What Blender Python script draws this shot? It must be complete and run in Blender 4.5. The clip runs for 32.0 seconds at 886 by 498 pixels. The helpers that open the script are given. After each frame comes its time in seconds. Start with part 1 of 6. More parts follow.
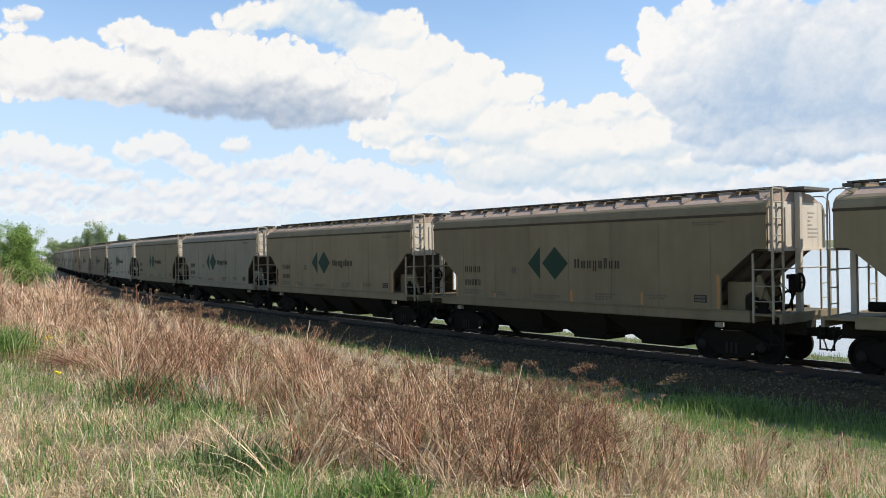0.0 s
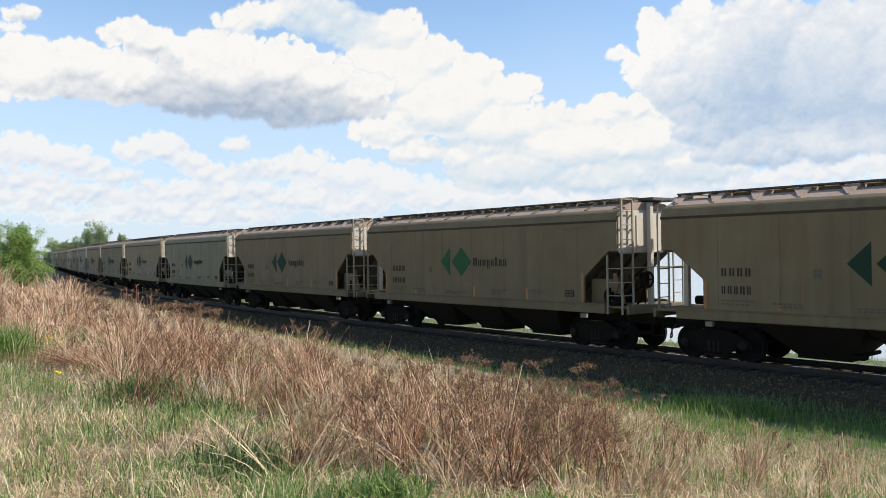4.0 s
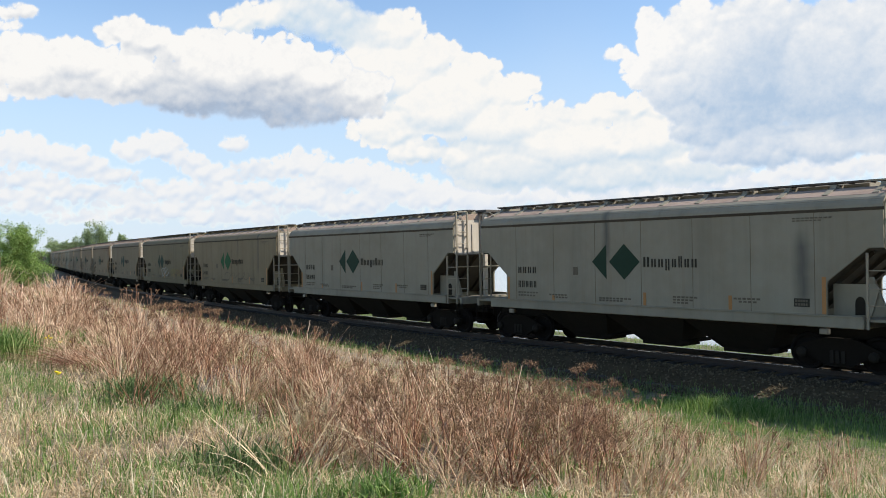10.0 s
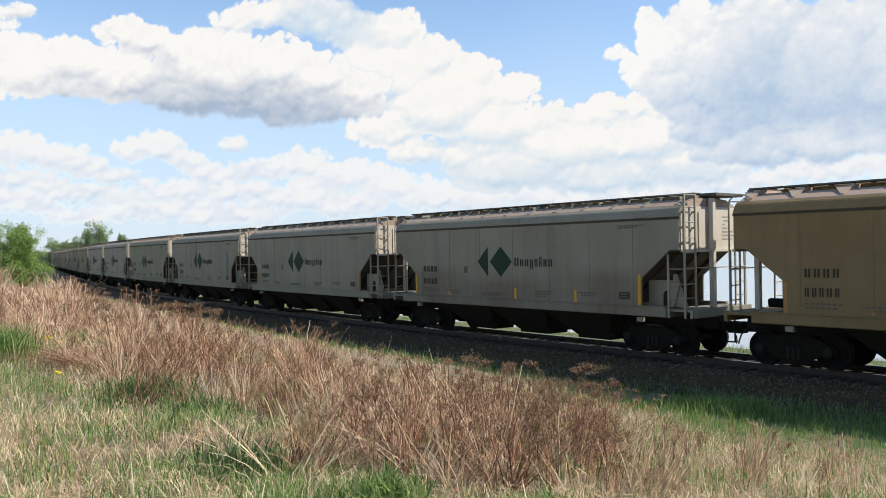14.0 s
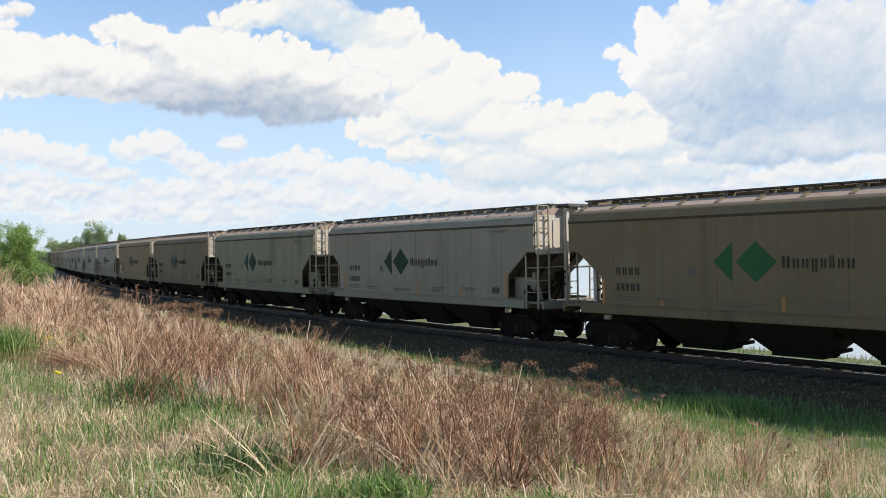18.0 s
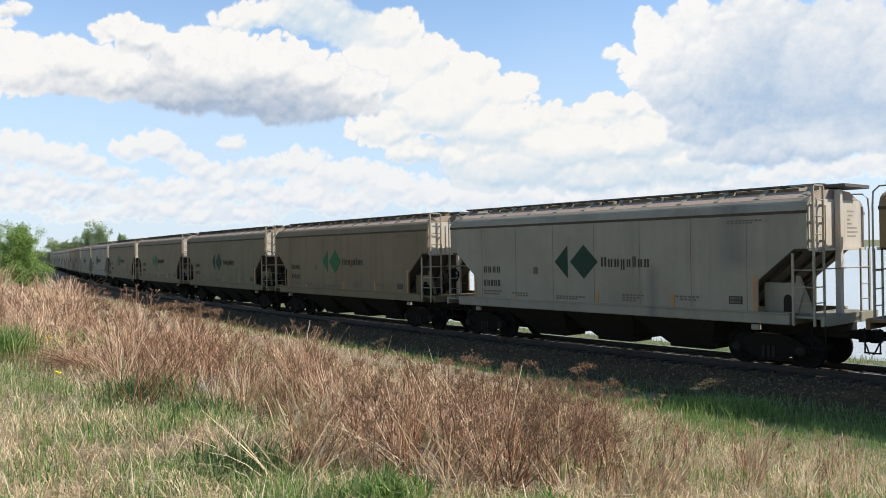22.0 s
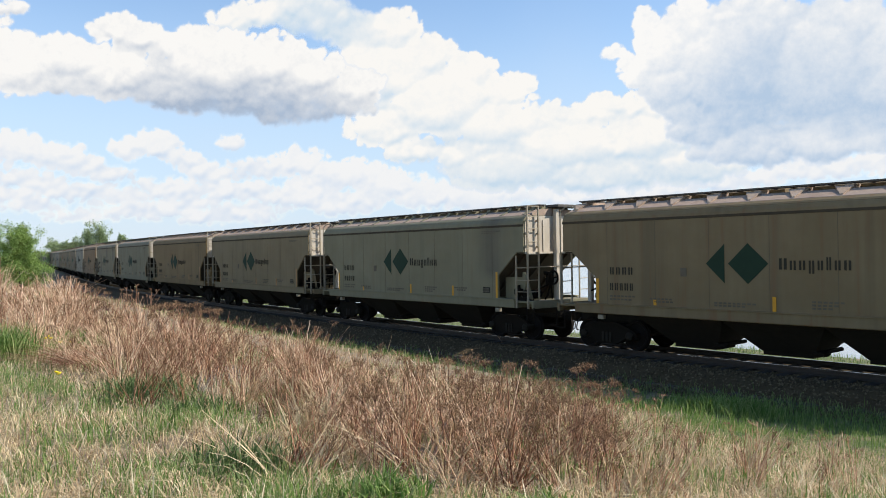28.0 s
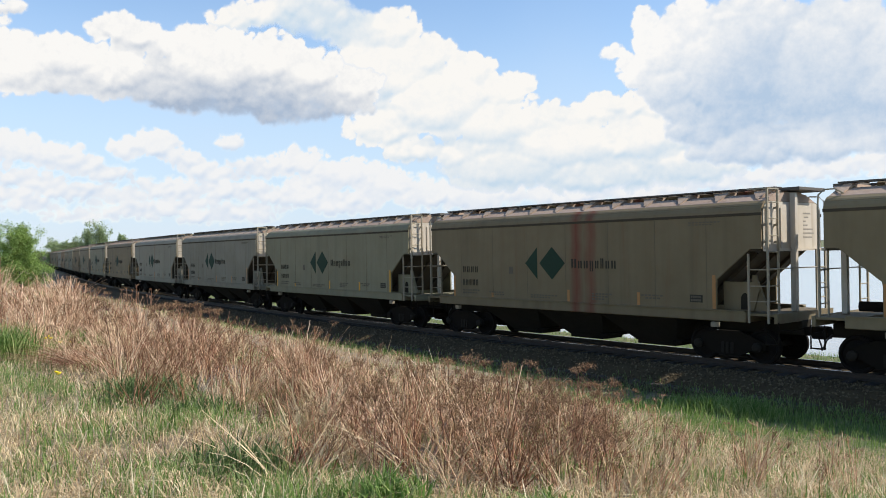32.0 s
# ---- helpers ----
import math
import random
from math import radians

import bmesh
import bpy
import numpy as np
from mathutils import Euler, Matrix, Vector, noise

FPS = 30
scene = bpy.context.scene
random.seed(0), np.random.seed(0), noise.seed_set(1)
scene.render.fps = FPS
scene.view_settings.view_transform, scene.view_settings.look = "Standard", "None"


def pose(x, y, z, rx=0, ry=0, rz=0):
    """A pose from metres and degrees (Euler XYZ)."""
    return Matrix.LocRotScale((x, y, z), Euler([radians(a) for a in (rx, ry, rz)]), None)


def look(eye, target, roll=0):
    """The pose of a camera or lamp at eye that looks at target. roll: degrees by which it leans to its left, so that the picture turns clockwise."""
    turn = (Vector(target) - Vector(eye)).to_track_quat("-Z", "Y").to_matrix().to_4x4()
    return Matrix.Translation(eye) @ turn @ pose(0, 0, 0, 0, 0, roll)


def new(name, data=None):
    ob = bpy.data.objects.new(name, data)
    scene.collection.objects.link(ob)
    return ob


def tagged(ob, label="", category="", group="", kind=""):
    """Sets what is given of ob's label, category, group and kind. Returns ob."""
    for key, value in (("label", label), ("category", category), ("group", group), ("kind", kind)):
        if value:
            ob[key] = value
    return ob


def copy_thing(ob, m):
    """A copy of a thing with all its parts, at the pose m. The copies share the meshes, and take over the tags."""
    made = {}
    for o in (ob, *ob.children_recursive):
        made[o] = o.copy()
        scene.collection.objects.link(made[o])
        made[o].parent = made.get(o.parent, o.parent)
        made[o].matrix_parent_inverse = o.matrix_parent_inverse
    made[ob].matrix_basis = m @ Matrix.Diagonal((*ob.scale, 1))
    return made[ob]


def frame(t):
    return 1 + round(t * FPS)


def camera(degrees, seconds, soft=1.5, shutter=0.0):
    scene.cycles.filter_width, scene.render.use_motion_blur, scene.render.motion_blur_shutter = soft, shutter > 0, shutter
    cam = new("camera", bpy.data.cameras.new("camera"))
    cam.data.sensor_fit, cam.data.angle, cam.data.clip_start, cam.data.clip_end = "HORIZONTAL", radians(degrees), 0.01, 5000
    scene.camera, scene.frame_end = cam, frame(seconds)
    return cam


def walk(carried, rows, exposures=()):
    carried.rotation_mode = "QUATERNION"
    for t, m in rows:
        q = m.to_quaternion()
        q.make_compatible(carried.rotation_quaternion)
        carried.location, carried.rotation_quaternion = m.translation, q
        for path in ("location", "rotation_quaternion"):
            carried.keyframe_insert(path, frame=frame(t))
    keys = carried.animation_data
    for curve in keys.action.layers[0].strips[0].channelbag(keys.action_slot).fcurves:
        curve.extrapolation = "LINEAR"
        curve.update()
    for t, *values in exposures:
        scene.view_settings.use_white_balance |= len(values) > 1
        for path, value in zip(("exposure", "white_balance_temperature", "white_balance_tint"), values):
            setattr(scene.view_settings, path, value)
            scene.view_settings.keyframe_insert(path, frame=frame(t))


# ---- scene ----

# ---- camera: stands still on a bank beside the track ----
EYE = (0.0, 0.0, 3.161)
cam = camera(57.49, 32.0, soft=0.95)
STILL = look(EYE, (0.0, 1.0, 3.161 + 0.003218), -0.872)
walk(cam, [(0.0, STILL), (32.0, STILL)])

# ---- light: high sun behind the train, to the right ----
SUN_TO = Vector((1.13, -0.08, 1.0)).normalized()
world = bpy.data.worlds.new("sky")
scene.world = world
world.use_nodes = True
wn, wl = world.node_tree.nodes, world.node_tree.links
sky = wn.new("ShaderNodeTexSky")
sky.sky_type = "NISHITA"
sky.sun_disc = False
sky.sun_elevation = math.asin(SUN_TO.z)
sky.sun_rotation = math.atan2(SUN_TO.x, SUN_TO.y)
sky.altitude = 500
sky.air_density, sky.dust_density, sky.ozone_density = 1.15, 0.3, 3.0
wl.new(sky.outputs[0], wn["Background"].inputs[0])
wn["Background"].inputs[1].default_value = 0.15
sun_data = bpy.data.lights.new("sun", "SUN")
sun_data.energy, sun_data.angle, sun_data.color = 5.0, radians(0.5), (1.0, 0.95, 0.87)
sun = new("sun", sun_data)
sun.matrix_world = look(SUN_TO * 100, (0, 0, 0))
scene.view_settings.exposure = 0.35

# ---- the track's line: arc length s grows along the way the train goes ----
X0, Y0, PHI0, K1, K2 = 12.00679, 19.152288, 2.285591, -0.003247, 2.2e-05
CAR_PITCH, SPEED, GAIN, FIRST = 15.397, 16.8338, 0.012855, 10.54
S_MIN, S_MAX, S_STEP = -900.0, 1000.0, 0.5
S_GRID = np.arange(S_MIN, S_MAX, S_STEP)
_sc = np.clip(S_GRID, -25.0, 190.0)
HEAD = PHI0 + K1 * _sc + K2 * _sc ** 2 / 2
_cx, _cy = np.cumsum(np.cos(HEAD)) * S_STEP, np.cumsum(np.sin(HEAD)) * S_STEP
_i0 = int(round(-S_MIN / S_STEP))
LINE_X, LINE_Y = _cx - _cx[_i0] + X0, _cy - _cy[_i0] + Y0


def on_track(s, side=0.0):
    """Place on the track's centre line, or side metres towards the camera's bank."""
    h = np.interp(s, S_GRID, HEAD)
    return (np.interp(s, S_GRID, LINE_X) - np.sin(h) * side, np.interp(s, S_GRID, LINE_Y) + np.cos(h) * side)


def to_track(x, y):
    """Arc length and signed distance (towards the camera's bank) of ground points."""
    x, y = np.atleast_1d(x).astype(float), np.atleast_1d(y).astype(float)
    coarse = slice(0, len(S_GRID), 8)
    px, py, ps, ph = LINE_X[coarse], LINE_Y[coarse], S_GRID[coarse], HEAD[coarse]
    s_out, u_out = np.empty(len(x)), np.empty(len(x))
    for a in range(0, len(x), 4000):
        b = slice(a, a + 4000)
        i = ((x[b, None] - px) ** 2 + (y[b, None] - py) ** 2).argmin(1)
        dx, dy = x[b] - px[i], y[b] - py[i]
        s_out[b] = ps[i] + dx * np.cos(ph[i]) + dy * np.sin(ph[i])
        u_out[b] = -dx * np.sin(ph[i]) + dy * np.cos(ph[i])
    return s_out, u_out


def smooth(a, b, v):
    k = np.clip((v - a) / (b - a), 0, 1)
    return k * k * (3 - 2 * k)


def wave(x, y, size, seed):
    """Cheap rolling noise of about +-1 from a few sines."""
    rng = np.random.RandomState(seed)
    out = 0
    for k in range(6):
        a, f, p = rng.uniform(0, 6.28), rng.uniform(0.5, 1.8) / size * 6.28, rng.uniform(0, 6.28)
        out = out + np.sin((x * np.cos(a) + y * np.sin(a)) * f + p)
    return out / 2.6


def ground_height(x, y):
    x, y = np.atleast_1d(x).astype(float), np.atleast_1d(y).astype(float)
    s, u = to_track(x, y)
    near = -0.32 - 0.3 * smooth(1.7, 2.8, u) + 0.0 * u
    edge = 15.5 - 3.5 * smooth(4.0, 25.0, s)
    near = near + 1.5 * smooth(5.5, edge, u) + 0.6 * smooth(12.0, 21.0, u)
    near = near + 0.45 * smooth(14, 28, s) * smooth(8.0, 11.5, u)
    near = near + 0.42 * smooth(3, 12, s) * smooth(4.0, 6.5, u) * (1 - smooth(7.5, 11.0, u))
    near = near + smooth(3.0, 7.0, u) * (0.05 * wave(x, y, 3.0, 5) + 0.03 * wave(x, y, 1.1, 6)) * (1 - smooth(60, 200, np.abs(u)))
    shore = 5.0 + 23.0 * smooth(95, 170, s)
    far = -0.32 - 0.12 * smooth(1.7, 3.2, -u) - 3.0 * smooth(0, 5, -u - shore)
    far = far + (6 + 20 + 7 * wave(x, y, 900, 8)) * smooth(2350, 2900, -u)
    return np.where(u > 0, near, far)


def greenness(x, y, u):
    """How green the sward is, about -1 to 2."""
    g = 0.5 * wave(x, y, 2.6, 31) + 0.4 * wave(x, y, 0.9, 32)
    g = g + 1.15 * np.exp(-((u - 5.0) / 2.3) ** 2)
    g = g + (0.62 + 0.7 * wave(x, y, 1.3, 34)) * smooth(0.6, -0.6, x + 0.55 * y - 2.4) * smooth(20, 10, y)
    g = g + 0.38 * smooth(0.15, 0.32, x / np.maximum(y, 1.0)) * (u > 0)
    return g


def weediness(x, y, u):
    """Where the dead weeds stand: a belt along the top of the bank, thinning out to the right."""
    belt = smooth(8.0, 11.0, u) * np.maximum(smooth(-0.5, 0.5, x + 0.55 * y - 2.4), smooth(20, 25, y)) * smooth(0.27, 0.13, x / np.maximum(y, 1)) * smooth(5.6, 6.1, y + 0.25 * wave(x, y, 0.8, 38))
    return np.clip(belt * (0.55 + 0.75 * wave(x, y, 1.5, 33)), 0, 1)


# ---- materials ----
def shader(name, rough=0.8, metal=0.0):
    m = bpy.data.materials.new(name)
    m.use_nodes = True
    b = m.node_tree.nodes["Principled BSDF"]
    b.inputs["Roughness"].default_value, b.inputs["Metallic"].default_value = rough, metal
    return m, m.node_tree.nodes, m.node_tree.links, b


def rgb(c):
    return (c[0], c[1], c[2], 1.0)


def ramp(nodes, links, source, stops):
    r = nodes.new("ShaderNodeValToRGB")
    while len(r.color_ramp.elements) < len(stops):
        r.color_ramp.elements.new(0.5)
    for e, (p, c) in zip(r.color_ramp.elements, stops):
        e.position, e.color = p, rgb(c)
    links.new(source, r.inputs[0])
    return r.outputs[0]


def tex(nodes, links, vector, scale, detail=4.0, rough=0.55, stretch=None):
    if stretch:
        mp = nodes.new("ShaderNodeMapping")
        mp.inputs["Scale"].default_value = stretch
        links.new(vector, mp.inputs[0])
        vector = mp.outputs[0]
    n = nodes.new("ShaderNodeTexNoise")
    n.inputs["Scale"].default_value, n.inputs["Detail"].default_value, n.inputs["Roughness"].default_value = scale, detail, rough
    links.new(vector, n.inputs["Vector"])
    return n.outputs["Fac"]


def mixed(nodes, links, fac, a, b, blend="MIX"):
    n = nodes.new("ShaderNodeMix")
    n.data_type, n.blend_type = "RGBA", blend
    for v, sock in ((fac, n.inputs[0]), (a, n.inputs[6]), (b, n.inputs[7])):
        if hasattr(v, "is_linked"):
            links.new(v, sock)
        elif isinstance(v, (int, float)):
            sock.default_value = v
        else:
            sock.default_value = rgb(v)
    return n.outputs[2]


def calc(nodes, links, op, a, b=0.0, clamp=False):
    n = nodes.new("ShaderNodeMath")
    n.operation, n.use_clamp = op, clamp
    for v, sock in ((a, n.inputs[0]), (b, n.inputs[1])):
        if hasattr(v, "is_linked"):
            links.new(v, sock)
        else:
            sock.default_value = v
    return n.outputs[0]


def bump(nodes, links, bsdf, height, strength=0.3, depth=0.01):
    b = nodes.new("ShaderNodeBump")
    b.inputs["Strength"].default_value, b.inputs["Distance"].default_value = strength, depth
    links.new(height, b.inputs["Height"])
    links.new(b.outputs[0], bsdf.inputs["Normal"])


def place(nodes, links, shuffle=True):
    """Coordinates in the thing's space, shifted at random from object to object."""
    c = nodes.new("ShaderNodeTexCoord")
    if not shuffle:
        return c.outputs["Object"]
    info = nodes.new("ShaderNodeObjectInfo")
    k = calc(nodes, links, "MULTIPLY", info.outputs["Random"], 60.0)
    v = nodes.new("ShaderNodeVectorMath")
    v.operation = "ADD"
    links.new(c.outputs["Object"], v.inputs[0])
    links.new(k, v.inputs[1])
    return v.outputs[0]


def car_paint(name, base, dirt=0.5, rust=0.3, bands=(), band_color=(0.16, 0.05, 0.03)):
    m, n, l, b = shader(name, 0.75)
    b.inputs["Specular IOR Level"].default_value = 0.25
    at = place(n, l)
    grime = tuple(c * k for c, k in zip(base, (0.62, 0.56, 0.48)))
    cloud = tex(n, l, at, 0.8, 5, 0.6)
    streak = tex(n, l, at, 2.2, 4, 0.6, (1.9, 1.9, 0.09))
    fine = tex(n, l, at, 26.0, 3, 0.6)
    film = calc(n, l, "MULTIPLY", calc(n, l, "ADD", cloud, streak), dirt, True)
    col = mixed(n, l, film, base, grime)
    patch = ramp(n, l, tex(n, l, at, 0.45, 4, 0.7), [(0.38, (0, 0, 0)), (0.68, (1, 1, 1))])
    col = mixed(n, l, calc(n, l, "MULTIPLY", patch, 0.5), col, grime)
    run = ramp(n, l, tex(n, l, at, 1.1, 4, 0.6, (1.3, 1.3, 0.05)), [(0.54, (0, 0, 0)), (0.72, (1, 1, 1))])
    col = mixed(n, l, calc(n, l, "MULTIPLY", run, 0.55 * dirt + 0.15), col, tuple(c * 0.45 for c in base))
    mark = ramp(n, l, streak, [(0.60 - 0.08 * rust, (0, 0, 0)), (0.74, (1, 1, 1))])
    col = mixed(n, l, calc(n, l, "MULTIPLY", mark, rust), col, (0.17, 0.085, 0.045))
    speck = ramp(n, l, fine, [(0.62, (0, 0, 0)), (0.75, (1, 1, 1))])
    col = mixed(n, l, calc(n, l, "MULTIPLY", speck, 0.25), col, grime)
    if bands:
        raw = place(n, l, False)
        sep = n.new("ShaderNodeSeparateXYZ")
        l.new(raw, sep.inputs[0])
        wob = calc(n, l, "MULTIPLY", calc(n, l, "SUBTRACT", tex(n, l, raw, 1.3, 3), 0.5), 0.22)
        xx = calc(n, l, "ADD", sep.outputs[0], wob)
        for centre, width, low, high in bands:
            d = calc(n, l, "ABSOLUTE", calc(n, l, "SUBTRACT", xx, centre))
            k = calc(n, l, "SUBTRACT", 1.0, calc(n, l, "DIVIDE", d, width), True)
            rise = calc(n, l, "DIVIDE", calc(n, l, "SUBTRACT", sep.outputs[2], low), 0.45, True)
            fall = calc(n, l, "DIVIDE", calc(n, l, "SUBTRACT", high, sep.outputs[2]), 0.45, True)
            k = calc(n, l, "MULTIPLY", k, calc(n, l, "MULTIPLY", rise, fall))
            k = calc(n, l, "MULTIPLY", k, calc(n, l, "ADD", streak, 0.25), True)
            col = mixed(n, l, k, col, band_color)
    own = n.new("ShaderNodeObjectInfo")
    l.new(mixed(n, l, 1.0, col, own.outputs["Color"], "MULTIPLY"), b.inputs["Base Color"])
    bump(n, l, b, calc(n, l, "ADD", tex(n, l, at, 1.1, 2), calc(n, l, "MULTIPLY", fine, 0.05)), 0.25, 0.02)
    return m


def plain(name, c, rough=0.7, metal=0.0, spread=0.35, scale=6.0, relief=0.15, gloss=0.3):
    m, n, l, b = shader(name, rough, metal)
    b.inputs["Specular IOR Level"].default_value = gloss
    at = place(n, l)
    k = tex(n, l, at, scale, 5, 0.65)
    k2 = tex(n, l, at, scale * 0.17, 3)
    dark = tuple(v * (1 - spread) for v in c)
    lite = tuple(min(1, v * (1 + spread * 0.6)) for v in c)
    l.new(mixed(n, l, calc(n, l, "MULTIPLY", calc(n, l, "ADD", k, k2), 0.5), dark, lite), b.inputs["Base Color"])
    bump(n, l, b, k, relief, 0.01)
    return m


def island(name, stops, rough=0.85, through_light=0.0, patch=None):
    """Plants and stones: colour by chance from piece to piece, with patches of another tone."""
    m, n, l, b = shader(name, rough)
    g = n.new("ShaderNodeNewGeometry")
    col = ramp(n, l, g.outputs["Random Per Island"], stops)
    if patch:
        c = n.new("ShaderNodeTexCoord")
        k = ramp(n, l, tex(n, l, c.outputs["Object"], 0.35, 3), [(0.42, (0, 0, 0)), (0.62, (1, 1, 1))])
        col = mixed(n, l, calc(n, l, "MULTIPLY", k, 0.6), col, patch)
    l.new(col, b.inputs["Base Color"])
    b.inputs["Specular IOR Level"].default_value = 0.25
    if through_light:
        t = n.new("ShaderNodeBsdfTranslucent")
        l.new(col, t.inputs[0])
        mx = n.new("ShaderNodeMixShader")
        mx.inputs[0].default_value = through_light
        l.new(b.outputs[0], mx.inputs[1])
        l.new(t.outputs[0], mx.inputs[2])
        l.new(mx.outputs[0], n["Material Output"].inputs[0])
    return m


PAINT = {
    "beige": car_paint("paint_beige", (0.217, 0.175, 0.109), 0.5, 0.25),
    "beige_rusty": car_paint("paint_beige_rusty", (0.215, 0.167, 0.100), 0.6, 0.6),
    "brown": car_paint("paint_brown", (0.180, 0.142, 0.087), 0.65, 0.45),
    "grey": car_paint("paint_grey", (0.227, 0.205, 0.158), 0.5, 0.15),
    "light": car_paint("paint_light", (0.284, 0.259, 0.206), 0.4, 0.12),
    "green_grey": car_paint("paint_green_grey", (0.229, 0.212, 0.146), 0.45, 0.15),
    "olive": car_paint("paint_olive", (0.201, 0.170, 0.102), 0.6, 0.2),
    "tan": car_paint("paint_tan", (0.210, 0.148, 0.074), 0.5, 0.35),
    "orange": car_paint("paint_orange", (0.218, 0.140, 0.072), 0.5, 0.45),
    "dirty": car_paint("paint_dirty", (0.284, 0.259, 0.206), 0.45, 0.15, ((-4.4, 2.6, 0.6, 2.7), (0.6, 4.0, 0.5, 2.4), (4.5, 2.5, 0.6, 2.7)), (0.14, 0.10, 0.07)),
    "streaked": car_paint("paint_streaked", (0.216, 0.172, 0.106), 0.5, 0.3, ((-0.55, 0.30, 0.5, 5.5), (-1.15, 0.28, 0.5, 5.5)), (0.15, 0.032, 0.02)),
    "smoky": car_paint("paint_smoky", (0.206, 0.178, 0.115), 0.55, 0.2, ((-0.9, 0.55, 2.7, 5.2), (3.4, 0.5, 1.0, 3.6), (-5.2, 0.6, 2.5, 4.6)), (0.06, 0.055, 0.047)),
    "smeared": car_paint("paint_smeared", (0.284, 0.259, 0.206), 0.4, 0.12, ((-5.0, 0.32, 1.5, 3.6), (1.2, 0.2, 2.6, 5.0)), (0.085, 0.08, 0.07)),
    "sooty": car_paint("paint_sooty", (0.284, 0.259, 0.206), 0.4, 0.12, ((-4.9, 0.75, 2.4, 5.0), (-2.3, 0.25, 0.8, 2.8)), (0.12, 0.11, 0.095)),
    "patched": car_paint("paint_patched", (0.229, 0.212, 0.146), 0.45, 0.15, ((-5.3, 1.1, 2.0, 5.2),), (0.10, 0.09, 0.07)),
    "rust_edged": car_paint("paint_rust_edged", (0.215, 0.167, 0.100), 0.55, 0.5, ((-6.2, 0.8, 3.1, 5.2), (-3.0, 0.3, 3.5, 5.2), (3.0, 0.3, 3.5, 5.2)), (0.20, 0.085, 0.03)),
    "dark_streak": car_paint("paint_dark_streak", (0.217, 0.175, 0.109), 0.5, 0.25, ((-4.3, 0.22, 2.0, 4.9), (-1.2, 0.10, 3.0, 5.0)), (0.075, 0.065, 0.05)),
    "washed": car_paint("paint_washed", (0.229, 0.212, 0.146), 0.45, 0.15, ((-2.0, 0.8, 2.3, 5.0), (-5.4, 0.4, 2.8, 5.0)), (0.11, 0.10, 0.08)),
    "rust_line": car_paint("paint_rust_line", (0.284, 0.259, 0.206), 0.4, 0.12, ((-0.35, 0.13, 0.5, 5.2), (4.6, 0.10, 0.8, 3.0)), (0.20, 0.10, 0.05)),
}
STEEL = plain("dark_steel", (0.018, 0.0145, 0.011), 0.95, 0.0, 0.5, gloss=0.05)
# Underframe grime; also colours the painted shade of the web opening
GRIME_AND_SHADE = plain("grime_and_hole_shade", (0.029, 0.024, 0.018), 0.9, 0.0, 0.5, gloss=0.1)
BARE = plain("pale_bar", (0.29, 0.245, 0.175), 0.7)
# Car paint made lighter: the sunshine on the ends is put into it
END_SUNLIT = car_paint("sunlit_end_paint", (0.60, 0.545, 0.46), 0.35, 0.3)
DUST = car_paint("dusty_roof", (0.41, 0.31, 0.245), 0.35, 0.35)
STREAK = plain("seam_streak", (0.155, 0.125, 0.085), 0.9, 0.0, 0.45, 1.5, gloss=0.08)
EAVE_SHADOW = plain("eave_shadow", (0.075, 0.06, 0.042), 0.9, 0.0, 0.55, 4.0, gloss=0.08)
# Grime deepened to hold the underside shade of the slope sheets
SLOPE_SHADE = plain("grimy_shaded_slope_sheet", (0.060, 0.048, 0.034), 0.85, 0.0, 0.5, 3.0)
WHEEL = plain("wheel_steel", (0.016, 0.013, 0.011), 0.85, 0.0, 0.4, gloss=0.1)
ROOF = plain("walkway_grating", (0.10, 0.085, 0.07), 0.8, 0.0, 0.5)
GREEN_A = plain("emblem_dark_green", (0.014, 0.036, 0.019), 0.8, 0.0, 0.3)
GREEN_B = plain("emblem_bright_green", (0.024, 0.098, 0.032), 0.8, 0.0, 0.3)
INK = plain("faded_black_ink", (0.052, 0.046, 0.034), 0.85, 0.0, 0.5, gloss=0.08)
INK_PALE = plain("worn_small_ink", (0.142, 0.120, 0.088), 0.85, 0.0, 0.5, gloss=0.08)
END_INK = plain("faded_end_ink", (0.30, 0.27, 0.23), 0.85, 0.0, 0.5, gloss=0.08)
ORANGE = plain("reflector_orange", (0.36, 0.17, 0.055), 0.5, 0.0, 0.35)
YELLOW = plain("reflector_yellow", (0.60, 0.29, 0.018), 0.5, 0.0, 0.3)
RUBBER = plain("hose_rubber", (0.03, 0.03, 0.03), 0.6)
RAIL = plain("rail_steel", (0.06, 0.045, 0.035), 0.6, 0.3)
RAIL_TOP = plain("rail_polished", (0.55, 0.53, 0.5), 0.25, 1.0, 0.1)
TIE = plain("tarred_tie", (0.04, 0.033, 0.028), 0.9, 0.0, 0.5)
BARK = plain("bark", (0.12, 0.10, 0.08), 0.9, 0.0, 0.4)
STONE = island("ballast_stone", [(0.0, (0.050, 0.036, 0.019)), (0.6, (0.105, 0.077, 0.042)), (1.0, (0.19, 0.147, 0.088))], 0.9)
DRY = island("straw", [(0.0, (0.34, 0.23, 0.125)), (0.5, (0.58, 0.43, 0.25)), (1.0, (0.78, 0.63, 0.40))], 0.8, 0.3)
LITTER = island("bleached_litter", [(0.0, (0.46, 0.35, 0.20)), (0.5, (0.68, 0.56, 0.36)), (1.0, (0.84, 0.74, 0.53))], 0.85, 0.3)
STALK = island("dead_stalk", [(0.0, (0.15, 0.06, 0.034)), (0.5, (0.44, 0.235, 0.138)), (1.0, (0.70, 0.465, 0.295))], 0.85, 0.25)
